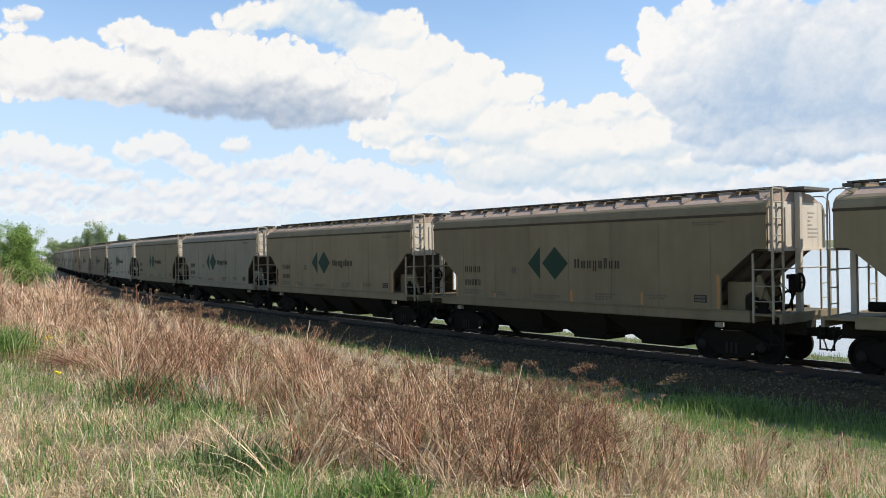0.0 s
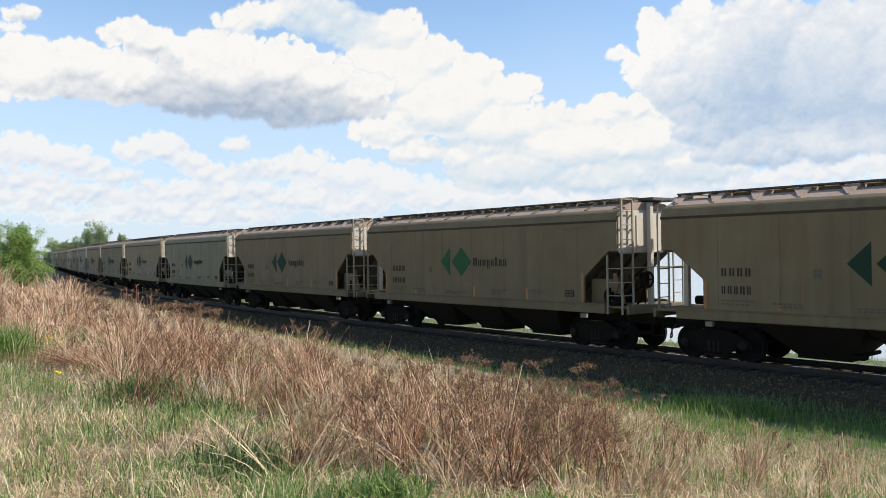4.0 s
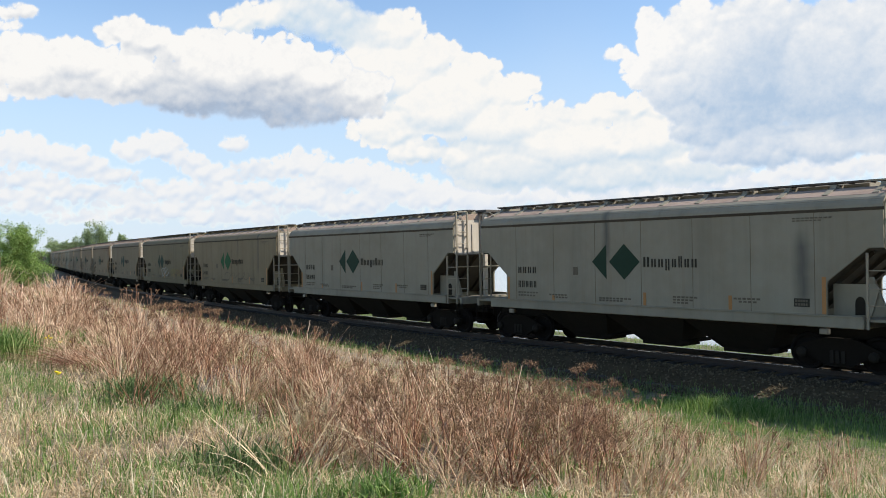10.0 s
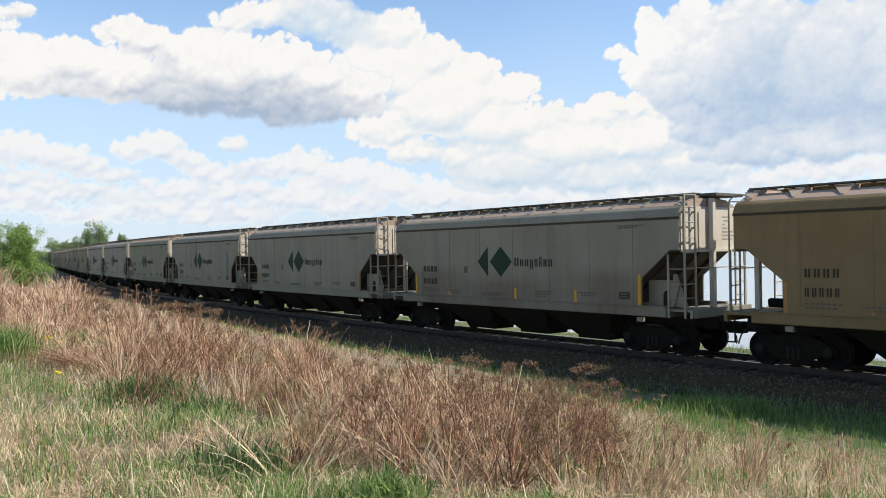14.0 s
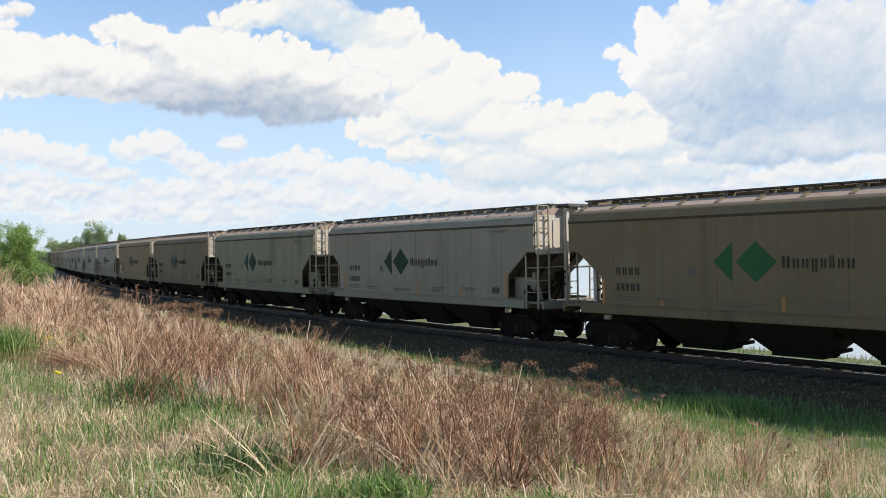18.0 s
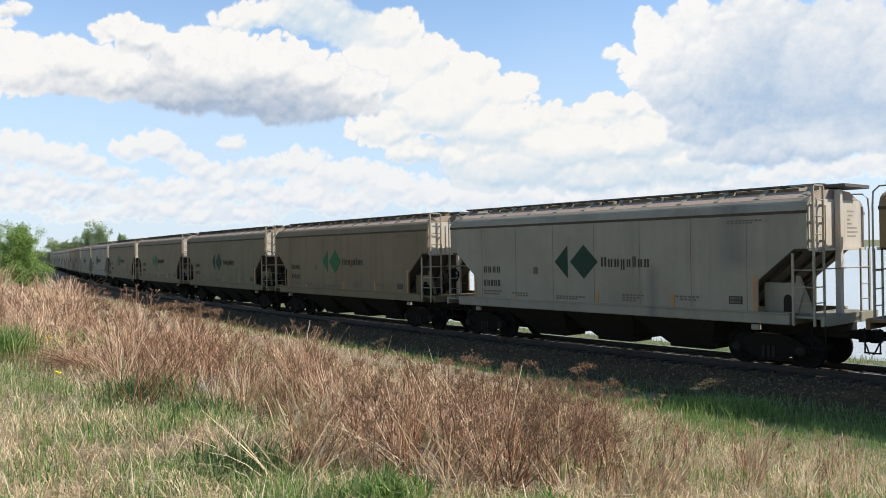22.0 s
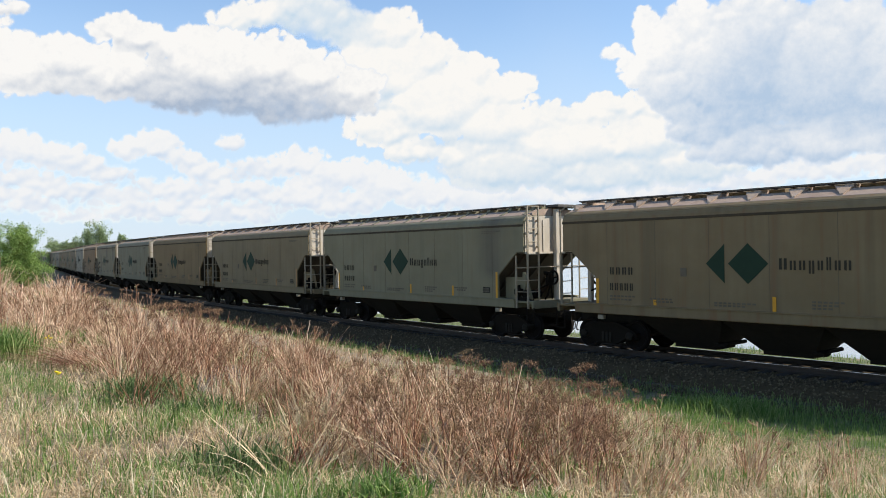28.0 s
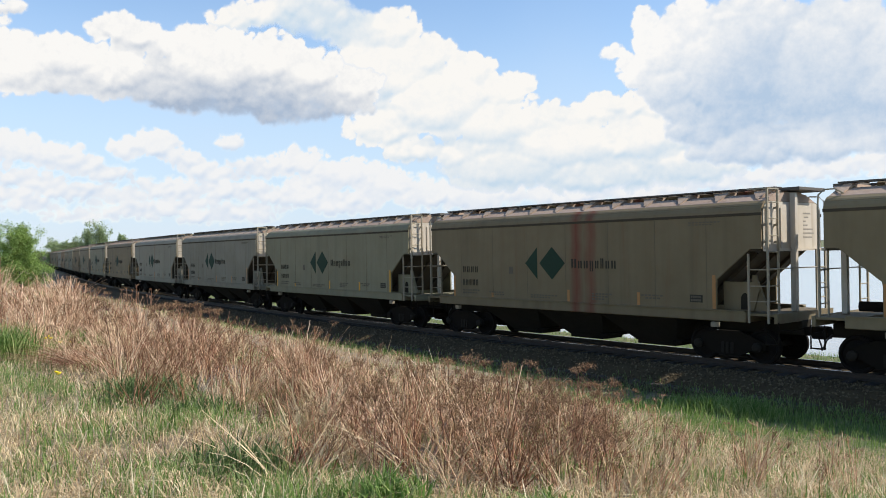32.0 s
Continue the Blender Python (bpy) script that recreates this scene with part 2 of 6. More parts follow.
RED_STALK = island("reddish_stalk", [(0.0, (0.125, 0.05, 0.029)), (0.5, (0.33, 0.155, 0.088)), (1.0, (0.54, 0.31, 0.19))], 0.85, 0.2)
PALE_STALK = island("pale_tan_stalk", [(0.0, (0.33, 0.165, 0.092)), (0.35, (0.68, 0.445, 0.285)), (1.0, (0.93, 0.74, 0.53))], 0.8, 0.25)
HEADS = island("dead_flower_head", [(0.0, (0.19, 0.11, 0.06)), (1.0, (0.46, 0.30, 0.18))], 0.9, 0.25)
GRASS = island("green_grass", [(0.0, (0.08, 0.15, 0.028)), (0.5, (0.17, 0.28, 0.06)), (1.0, (0.38, 0.43, 0.17))], 0.7, 0.4)
LEAF = island("spring_leaf", [(0.0, (0.11, 0.19, 0.04)), (0.5, (0.25, 0.36, 0.09)), (1.0, (0.42, 0.52, 0.19))], 0.6, 0.5)
# Far foliage: distance haze is mixed into the leaf colour
HAZED_TREE_LEAF = island("hazed_tree_leaf", [(0.0, (0.20, 0.26, 0.12)), (1.0, (0.40, 0.47, 0.25))], 0.7, 0.5)
BROWN_STEM = island("brown_weed_stem", [(0.0, (0.10, 0.05, 0.034)), (1.0, (0.24, 0.13, 0.085))], 0.85, 0.1)
UMBEL = island("brown_umbel", [(0.0, (0.13, 0.075, 0.04)), (1.0, (0.37, 0.23, 0.13))], 0.9, 0.2)
GREY_STEM = island("grey_dead_stem", [(0.0, (0.22, 0.19, 0.17)), (1.0, (0.50, 0.45, 0.40))], 0.85, 0.2)
DARK_LEAF = island("weed_leaf", [(0.0, (0.05, 0.085, 0.027)), (0.6, (0.11, 0.165, 0.055)), (1.0, (0.22, 0.28, 0.11))], 0.65, 0.35)
BLOOM = plain("yellow_bloom", (0.75, 0.55, 0.03), 0.7, 0.0, 0.2)


def ground_material():
    m, n, l, b = shader("grassy_soil", 0.95)
    c = n.new("ShaderNodeTexCoord")
    at = c.outputs["Object"]
    straw = ramp(n, l, tex(n, l, at, 9.0, 6, 0.7), [(0.35, (0.10, 0.07, 0.045)), (0.55, (0.26, 0.19, 0.12)), (0.72, (0.48, 0.38, 0.26))])
    green = ramp(n, l, tex(n, l, at, 7.0, 5, 0.7), [(0.3, (0.035, 0.055, 0.015)), (0.7, (0.13, 0.17, 0.05))])
    sward = n.new("ShaderNodeAttribute")
    sward.attribute_name = "green"
    k = calc(n, l, "ADD", sward.outputs["Fac"], calc(n, l, "SUBTRACT", tex(n, l, at, 1.7, 4, 0.6), 0.5))
    k = ramp(n, l, k, [(0.35, (0, 0, 0)), (0.75, (1, 1, 1))])
    col = mixed(n, l, k, straw, green)
    grit = ramp(n, l, tex(n, l, at, 16.0, 5, 0.7), [(0.35, (0.03, 0.025, 0.019)), (0.7, (0.085, 0.068, 0.048))])
    spill = n.new("ShaderNodeAttribute")
    spill.attribute_name = "spill"
    col = mixed(n, l, calc(n, l, "ADD", spill.outputs["Fac"], calc(n, l, "MULTIPLY", calc(n, l, "SUBTRACT", tex(n, l, at, 2.4, 4, 0.6), 0.5), calc(n, l, "MULTIPLY", spill.outputs["Fac"], 1.5)), True), col, grit)
    # Dark litter under the weeds, with the shade between stalks painted in
    litter_shade = ramp(n, l, tex(n, l, at, 14.0, 6, 0.7), [(0.35, (0.085, 0.055, 0.036)), (0.6, (0.22, 0.15, 0.095)), (0.75, (0.42, 0.31, 0.21))])
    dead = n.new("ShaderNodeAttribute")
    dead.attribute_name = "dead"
    col = mixed(n, l, dead.outputs["Fac"], col, litter_shade)
    l.new(col, b.inputs["Base Color"])
    bump(n, l, b, tex(n, l, at, 22.0, 5, 0.7), 0.8, 0.04)
    return m


def water_material():
    m, n, l, b = shader("lake_water", 0.12)
    b.inputs["Base Color"].default_value = (0.34, 0.36, 0.355, 1)
    c = n.new("ShaderNodeTexCoord")
    bump(n, l, b, tex(n, l, c.outputs["Object"], 0.9, 4, 0.6, (1.0, 1.0, 1.0)), 0.35, 0.05)
    return m


# ---- mesh helpers ----
class Shape:
    """Collects simple solids into one mesh."""

    def __init__(self):
        self.v, self.f = [], []

    def add(self, verts, faces):
        k = len(self.v)
        self.v += [tuple(p) for p in verts]
        self.f += [tuple(i + k for i in f) for f in faces]
        return self

    def box(self, x0, x1, y0, y1, z0, z1, b=0.0):
        if b <= 0:
            p = [(x, y, z) for z in (z0, z1) for y in (y0, y1) for x in (x0, x1)]
            return self.add(p, [(0, 2, 3, 1), (4, 5, 7, 6), (0, 1, 5, 4), (2, 6, 7, 3), (0, 4, 6, 2), (1, 3, 7, 5)])
        bm = bmesh.new()
        bmesh.ops.create_cube(bm, size=1)
        for q in bm.verts:
            q.co = Vector(((x0 + x1) / 2 + q.co.x * (x1 - x0), (y0 + y1) / 2 + q.co.y * (y1 - y0), (z0 + z1) / 2 + q.co.z * (z1 - z0)))
        bmesh.ops.bevel(bm, geom=list(bm.edges), offset=b, segments=1, affect="EDGES")
        bm.verts.index_update()
        self.add([q.co[:] for q in bm.verts], [[q.index for q in f.verts] for f in bm.faces])
        bm.free()
        return self

    def prism(self, outline, axis, a, b):
        """Outline of 2D points pushed from a to b along an axis ('x': points are y,z; 'y': x,z; 'z': x,y)."""
        def put(p, t):
            return {"x": (t, p[0], p[1]), "y": (p[0], t, p[1]), "z": (p[0], p[1], t)}[axis]
        n = len(outline)
        verts = [put(p, a) for p in outline] + [put(p, b) for p in outline]
        faces = [tuple(range(n)), tuple(range(2 * n - 1, n - 1, -1))]
        faces += [(i, i + n, (i + 1) % n + n, (i + 1) % n) for i in range(n)]
        return self.add(verts, faces)

    def tube(self, points, r, sides=6, r_end=None):
        pts = [Vector(p) for p in points]
        rings = []
        for i, p in enumerate(pts):
            d = (pts[min(i + 1, len(pts) - 1)] - pts[max(i - 1, 0)]).normalized()
            e = d.cross(Vector((0, 0, 1)) if abs(d.z) < 0.9 else Vector((1, 0, 0))).normalized()
            g = d.cross(e)
            rr = r if r_end is None else r + (r_end - r) * i / (len(pts) - 1)
            rings.append([p + (e * math.cos(6.2832 * k / sides) + g * math.sin(6.2832 * k / sides)) * rr for k in range(sides)])
        verts = [v for ring in rings for v in ring]
        faces = [(i * sides + k, i * sides + (k + 1) % sides, (i + 1) * sides + (k + 1) % sides, (i + 1) * sides + k)
                 for i in range(len(pts) - 1) for k in range(sides)]
        faces += [tuple(range(sides - 1, -1, -1)), tuple(range((len(pts) - 1) * sides, len(pts) * sides))]
        return self.add(verts, faces)

    def lathe(self, profile, axis_y0, cx=0.0, cz=0.0, sides=24):
        """Turns a profile of (radius, y) round the y axis."""
        n = len(profile)
        verts = [(cx + r * math.cos(6.2832 * k / sides), axis_y0 + y, cz + r * math.sin(6.2832 * k / sides)) for k in range(sides) for r, y in profile]
        faces = [(k * n + i, k * n + i + 1, ((k + 1) % sides) * n + i + 1, ((k + 1) % sides) * n + i) for k in range(sides) for i in range(n - 1)]
        return self.add(verts, faces)

    def mesh(self, name, material):
        me = bpy.data.meshes.new(name)
        me.from_pydata(self.v, [], self.f)
        bm = bmesh.new()
        bm.from_mesh(me)
        bmesh.ops.recalc_face_normals(bm, faces=bm.faces)
        bm.to_mesh(me)
        bm.free()
        me.materials.append(material)
        return me


def part(name, shape, material, parent=None, label=""):
    me = shape if isinstance(shape, bpy.types.Mesh) else shape.mesh(name, material)
    ob = new(name, me)
    if parent:
        ob.parent = parent
    if label:
        tagged(ob, label)
    return ob


def array_mesh(name, verts, faces3, faces4, material, smooth_faces=False):
    """A mesh from arrays of vertices, triangles and quads."""
    me = bpy.data.meshes.new(name)
    me.vertices.add(len(verts))
    me.vertices.foreach_set("co", np.ascontiguousarray(verts, dtype=np.float32).ravel())
    loops = np.concatenate([np.asarray(faces3).ravel(), np.asarray(faces4).ravel()]).astype(np.int32)
    n3, n4 = len(faces3), len(faces4)
    me.loops.add(len(loops))
    me.loops.foreach_set("vertex_index", loops)
    me.polygons.add(n3 + n4)
    starts = np.concatenate([np.arange(n3) * 3, n3 * 3 + np.arange(n4) * 4]).astype(np.int32)
    me.polygons.foreach_set("loop_start", starts)
    me.update(calc_edges=True)
    if smooth_faces:
        me.polygons.foreach_set("use_smooth", np.ones(n3 + n4, dtype=bool))
    me.validate()
    me.materials.append(material)
    return me


EMPTY3, EMPTY4 = np.zeros((0, 3), int), np.zeros((0, 4), int)

# ---- ground, lake, track ----
def spaced(lo, a, b, hi, step):
    mid = np.arange(a, b, step)
    up, v, st = [], b, step
    while v < hi:
        up.append(v)
        st *= 1.22
        v += st
    dn, v, st = [], a - step, step
    while v > lo:
        dn.append(v)
        st *= 1.22
        v -= st
    return np.array(dn[::-1] + list(mid) + up + [hi])


def build_ground():
    gx, gy = spaced(-4600, -34, 22, 4600, 0.4), spaced(-800, 0, 70, 4600, 0.4)
    xx, yy = np.meshgrid(gx, gy)
    zz = ground_height(xx.ravel(), yy.ravel())
    w, h = len(gx), len(gy)
    i = np.arange(w * h).reshape(h, w)
    quads = np.stack([i[:-1, :-1], i[:-1, 1:], i[1:, 1:], i[1:, :-1]], -1).reshape(-1, 4)
    me = array_mesh("ground", np.stack([xx.ravel(), yy.ravel(), zz], 1), EMPTY3, quads, ground_material(), True)
    s, u = to_track(xx.ravel(), yy.ravel())
    sward = np.where(u > 0, 0.5 * greenness(xx.ravel(), yy.ravel(), u), 0.65)
    me.attributes.new("green", "FLOAT", "POINT").data.foreach_set("value", sward.astype(np.float32))
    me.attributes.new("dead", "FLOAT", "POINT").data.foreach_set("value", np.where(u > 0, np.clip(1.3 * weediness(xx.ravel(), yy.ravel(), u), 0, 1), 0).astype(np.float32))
    me.attributes.new("spill", "FLOAT", "POINT").data.foreach_set("value", (smooth(4.3, 2.9, u) * (u > 0)).astype(np.float32))
    tagged(new("ground", me), "rough bank of dry and green grass sloping to the track", "ground", kind="structure")
    w = 4700.0
    me = array_mesh("water", np.array([(-w, -900, -1.15), (w, -900, -1.15), (w, w, -1.15), (-w, w, -1.15)]), EMPTY3, np.array([(0, 1, 2, 3)]), water_material())
    tagged(new("water", me), "wide pale lake under bright clouds", "lake", kind="structure")


def swept(profile, s_list, shift=0.0):
    """A profile of (side, z) carried along the track."""
    n = len(profile)
    verts, faces = [], []
    for s in s_list:
        for side, z in profile:
            x, y = on_track(s, side + shift)
            verts.append((float(x), float(y), z))
    for i in range(len(s_list) - 1):
        for k in range(n - 1):
            faces.append((i * n + k, i * n + k + 1, (i + 1) * n + k + 1, (i + 1) * n + k))
    sh = Shape()
    sh.v, sh.f = verts, faces
    return sh


def build_track():
    near = [float(v) for v in np.concatenate([np.arange(-60, -12, 4.0), np.arange(-12, 60, 1.0), np.arange(60, 320, 4.0)])]
    bed = tagged(new("railway_track"), "single curved railway line on dark crushed-stone ballast", "railway track", kind="structure")
    slope = [(2.9, -0.72), (2.45, -0.52), (1.9, -0.27), (1.5, -0.215), (0.0, -0.21), (-1.5, -0.215), (-1.9, -0.27), (-2.9, -0.75)]
    part("ballast", swept(slope, near), plain("ballast_bed", (0.090, 0.066, 0.036), 0.95, 0.0, 0.6, 18.0, 0.9, 0.1), bed)
    prof = [(-0.075, -0.17), (-0.07, -0.155), (-0.012, -0.13), (-0.012, -0.045), (-0.036, -0.035), (-0.036, -0.006), (-0.03, 0.0), (0.03, 0.0), (0.036, -0.006), (0.036, -0.035), (0.012, -0.045), (0.012, -0.13), (0.07, -0.155), (0.075, -0.17)]
    for side in (0.753, -0.753):
        r = part("rail", swept(prof, near, side), RAIL, bed)
        part("rail_head", swept([(-0.026, 0.0015), (0.026, 0.0015)], near, side), RAIL_TOP, r, "polished running surface")
    tie = Shape().box(-0.115, 0.115, -1.3, 1.3, -0.33, -0.165, 0.012).mesh("tie", TIE)
    rng = random.Random(4)
    s = -8.0
    while s < 62:
        x, y = on_track(s)
        h = float(np.interp(s, S_GRID, HEAD))
        ob = part("tie", tie, TIE, bed)
        ob.matrix_basis = pose(float(x), float(y), rng.uniform(-0.012, 0.0), 0, 0, math.degrees(h) + rng.uniform(-0.8, 0.8))
        s += 0.55
    # loose stones
    rs = np.random.RandomState(3)
    n = 30000
    side = np.where(rs.rand(n) < 0.85, rs.uniform(0.9, 3.7, n), rs.uniform(-2.4, -0.9, n))
    s = -6 + 60 * rs.rand(n) ** 1.7
    x, y = on_track(s, side)
    z = np.interp(np.abs(side), [0.0, 1.5, 1.9, 2.45, 2.6, 4.0], [-0.21, -0.215, -0.27, -0.52, -0.60, -0.60])
    r = rs.uniform(0.018, 0.045, n)
    base = np.array([(1, 0, 0), (-1, 0, 0), (0, 1, 0), (0, -1, 0), (0, 0, 1), (0, 0, -0.6)], float)
    jig = base[None] * rs.uniform(0.6, 1.25, (n, 6, 1)) * r[:, None, None] + rs.uniform(-0.3, 0.3, (n, 6, 3)) * r[:, None, None]
    v = jig + np.stack([x, y, z + 0.008], 1)[:, None]
    t = np.array([(0, 2, 4), (2, 1, 4), (1, 3, 4), (3, 0, 4), (2, 0, 5), (1, 2, 5), (3, 1, 5), (0, 3, 5)])
    f = (t[None] + (np.arange(n) * 6)[:, None, None]).reshape(-1, 3)
    ob = part("ballast_stones", array_mesh("ballast_stones", v.reshape(-1, 3), f, EMPTY4, STONE), STONE, bed)
    tagged(ob, kind="stuff")


build_ground()
build_track()

CLOUD_GLOW = 0.75

# ---- sky: cloud banks far behind everything, each drifting on its own ----
def cloud_material(name, bright, shade, haze):
    m = bpy.data.materials.new(name)
    m.use_nodes = True
    n, l = m.node_tree.nodes, m.node_tree.links
    n.remove(n["Principled BSDF"])
    fray = n.new("ShaderNodeAttribute")
    fray.attribute_name = "fray"
    cover, glow, veil = n.new("ShaderNodeAttribute"), n.new("ShaderNodeAttribute"), n.new("ShaderNodeAttribute")
    cover.attribute_name, glow.attribute_name, veil.attribute_name = "cover", "lit", "veil"
    c = n.new("ShaderNodeTexCoord")
    fine = calc(n, l, "SUBTRACT", tex(n, l, c.outputs["Object"], 0.035, 7, 0.6), 0.5)
    d = calc(n, l, "ADD", cover.outputs["Fac"], calc(n, l, "MULTIPLY", fine, calc(n, l, "MULTIPLY", fray.outputs["Fac"], 1.5)))
    alpha = n.new("ShaderNodeMapRange")
    alpha.interpolation_type = "SMOOTHSTEP"
    alpha.inputs["From Min"].default_value, alpha.inputs["From Max"].default_value = 0.0, 1.0
    l.new(d, alpha.inputs["Value"])
    broad = calc(n, l, "SUBTRACT", tex(n, l, c.outputs["Object"], 0.0075, 5, 0.62), 0.5)
    mottle = calc(n, l, "ADD", calc(n, l, "MULTIPLY", fine, 0.38), calc(n, l, "MULTIPLY", broad, 0.7))
    g = calc(n, l, "ADD", glow.outputs["Fac"], mottle, True)
    body = mixed(n, l, g, shade, bright)
    body = mixed(n, l, calc(n, l, "MULTIPLY", veil.outputs["Fac"], 0.25), body, haze)
    e = n.new("ShaderNodeEmission")
    l.new(mixed(n, l, alpha.outputs[0], haze, body), e.inputs[0])
    e.inputs[1].default_value = CLOUD_GLOW
    t = n.new("ShaderNodeBsdfTransparent")
    mx = n.new("ShaderNodeMixShader")
    l.new(calc(n, l, "MAXIMUM", alpha.outputs[0], veil.outputs["Fac"]), mx.inputs[0])
    l.new(t.outputs[0], mx.inputs[1])
    l.new(e.outputs[0], mx.inputs[2])
    l.new(mx.outputs[0], n["Material Output"].inputs[0])
    return m


def lattice(a, e, size, rs):
    """Smooth value noise of about +-1 over the sky."""
    i, j = a / size, e / size
    i, j = i - i.min(), j - j.min()
    g = rs.uniform(-1, 1, (int(i.max()) + 3, int(j.max()) + 3))
    i0, j0 = i.astype(int), j.astype(int)
    fi, fj = i - i0, j - j0
    fi, fj = fi * fi * (3 - 2 * fi), fj * fj * (3 - 2 * fj)
    return (g[i0, j0] * (1 - fi) + g[i0 + 1, j0] * fi) * (1 - fj) + (g[i0, j0 + 1] * (1 - fi) + g[i0 + 1, j0 + 1] * fi) * fj


def blurred(f, k):
    """Runs a box of 2k+1 over a grid, twice."""
    for axis in (0, 1, 0, 1):
        pad = [(0, 0), (0, 0)]
        pad[axis] = (k + 1, k)
        c = np.cumsum(np.pad(f, pad, mode="edge"), axis=axis)
        f = (c[2 * k + 1:] - c[:-2 * k - 1] if axis == 0 else c[:, 2 * k + 1:] - c[:, :-2 * k - 1]) / (2 * k + 1)
    return f


def cloud_bank(label, blobs, span, radius, seed, bright, shade, puffs=(0.25, 0.7), crisp=3.0, relief=0.3, veil=None, step=0.09, haze=(0.63, 0.766, 0.965)):
    """Billows are azimuth, elevation, half width, half height in degrees and how sunlit they are; each is a heap of round puffs."""
    rs = np.random.RandomState(seed)
    a0, a1, e0, e1 = span
    az, el = np.meshgrid(np.arange(a0, a1, step), np.arange(e0, e1, step))
    h, w = az.shape
    wa = az + 0.22 * lattice(az, el, 0.9, rs) + 0.10 * lattice(az, el, 0.35, rs) + 0.05 * lattice(az, el, 0.16, rs)
    we = el + 0.16 * lattice(az, el, 0.9, rs) + 0.08 * lattice(az, el, 0.35, rs) + 0.04 * lattice(az, el, 0.16, rs)
    reach, hill = np.full((h, w), -2.0), np.full((h, w), -1.0)
    weight, tone, base = np.full((h, w), 1e-6), np.zeros((h, w)), np.zeros((h, w))

    def heap(ca, ce, r, bulge):
        i0, i1 = max(int((ce - r * 1.6 - e0) / step) - 8, 0), min(int((ce + r * 1.6 - e0) / step) + 8, h)
        j0, j1 = max(int((ca - r * 1.6 - a0) / step) - 8, 0), min(int((ca + r * 1.6 - a0) / step) + 8, w)
        if i1 <= i0 or j1 <= j0:
            return
        win = (slice(i0, i1), slice(j0, j1))
        d = np.hypot(wa[win] - ca, we[win] - ce)
        reach[win] = np.maximum(reach[win], r - d)
        hill[win] = np.maximum(hill[win], bulge + np.sqrt(np.clip(r * r - d * d, 0, None)))

    for ca, ce, ra, re, sunlit in blobs:
        dx, dy = (wa - ca) / ra, (we - ce) / re
        q = np.sqrt(dx ** 2 + dy ** 2)
        k = np.exp(-2.2 * q * q)
        weight += k
        tone += k * (sunlit + 0.10 * np.clip(dy, -1, 1))
        base = np.maximum(base, np.exp(-0.7 * q * q) * (1 - sunlit))
        # a body, with puffs piled over it up to its rim
        reach[:] = np.maximum(reach, (0.66 - q) * min(ra, re))
        hill[:] = np.maximum(hill, 0.9 * np.sqrt(np.clip(1 - q * q, 0, None)) * min(ra, re) - 0.3)
        for _ in range(int(14 + 16 * ra * re)):
            b, g = rs.uniform(0, 6.283), rs.uniform(0.15, 1.0) ** 0.5
            r = rs.uniform(*puffs) * (1.25 - 0.5 * g) * min(1.0, re / 1.0 + 0.2)
            px, py = ca + math.cos(b) * g * (ra - 0.5 * r), ce + math.sin(b) * g * (re - 0.5 * r)
            heap(px, py, r, 0.7 * (1 - g) * re)
    tone = tone / weight
    # flat shaded bases have soft edges, sunlit tops crisp ones
    soft = np.clip(1.3 * blurred(base, 4), 0, 1)
    reach = reach * (1 - soft) + blurred(reach, 5) * soft
    cover = np.clip(0.5 + reach * (crisp * (1 - 0.75 * soft)), -1.5, 2.5)
    lump = 0.75 * blurred(hill, 1) + 0.25 * blurred(hill, 4)
    slope_e, slope_a = np.gradient(lump, step)
    light = np.clip(-0.7 * slope_e + 0.2 * slope_a + 0.9 * (lump - blurred(lump, 9)) + 0.5 * (blurred(lump, 9) - blurred(lump, 24)), -0.9, 0.7)
    lit = np.clip(blurred(tone, 4) + relief * (1 - 0.6 * soft) * light + 0.10 * np.clip(0.25 - reach, 0, 0.5), 0, 1)
    fog = np.zeros((h, w))
    if veil:
        fog = veil[2] * smooth(veil[1], veil[0], el + 0.8 * lattice(az, el, 5.0, rs) + 0.3 * lattice(az, el, 1.6, rs))
    ra, rel = np.radians(az.ravel()), np.radians(el.ravel())
    v = np.stack([np.sin(ra) * np.cos(rel), np.cos(ra) * np.cos(rel), np.sin(rel)], 1) * radius
    i = np.arange(w * h).reshape(h, w)
    quads = np.stack([i[:-1, :-1], i[:-1, 1:], i[1:, 1:], i[1:, :-1]], -1).reshape(-1, 4)
    keep = (cover.ravel()[quads].max(1) > -0.7) | (fog.ravel()[quads].max(1) > 0.01)
    me = array_mesh("cloud_bank", v, EMPTY3, quads[keep], cloud_material("cloud_" + str(seed), bright, shade, haze), True)
    for key, val in (("cover", cover), ("lit", lit), ("veil", fog), ("fray", 1.0 - 0.85 * soft)):
        me.attributes.new(key, "FLOAT", "POINT").data.foreach_set("value", val.ravel().astype(np.float32))
    ob = new("cloud_bank", me)
    ob.location = EYE
    return tagged(ob, label, "cloud", kind="structure")


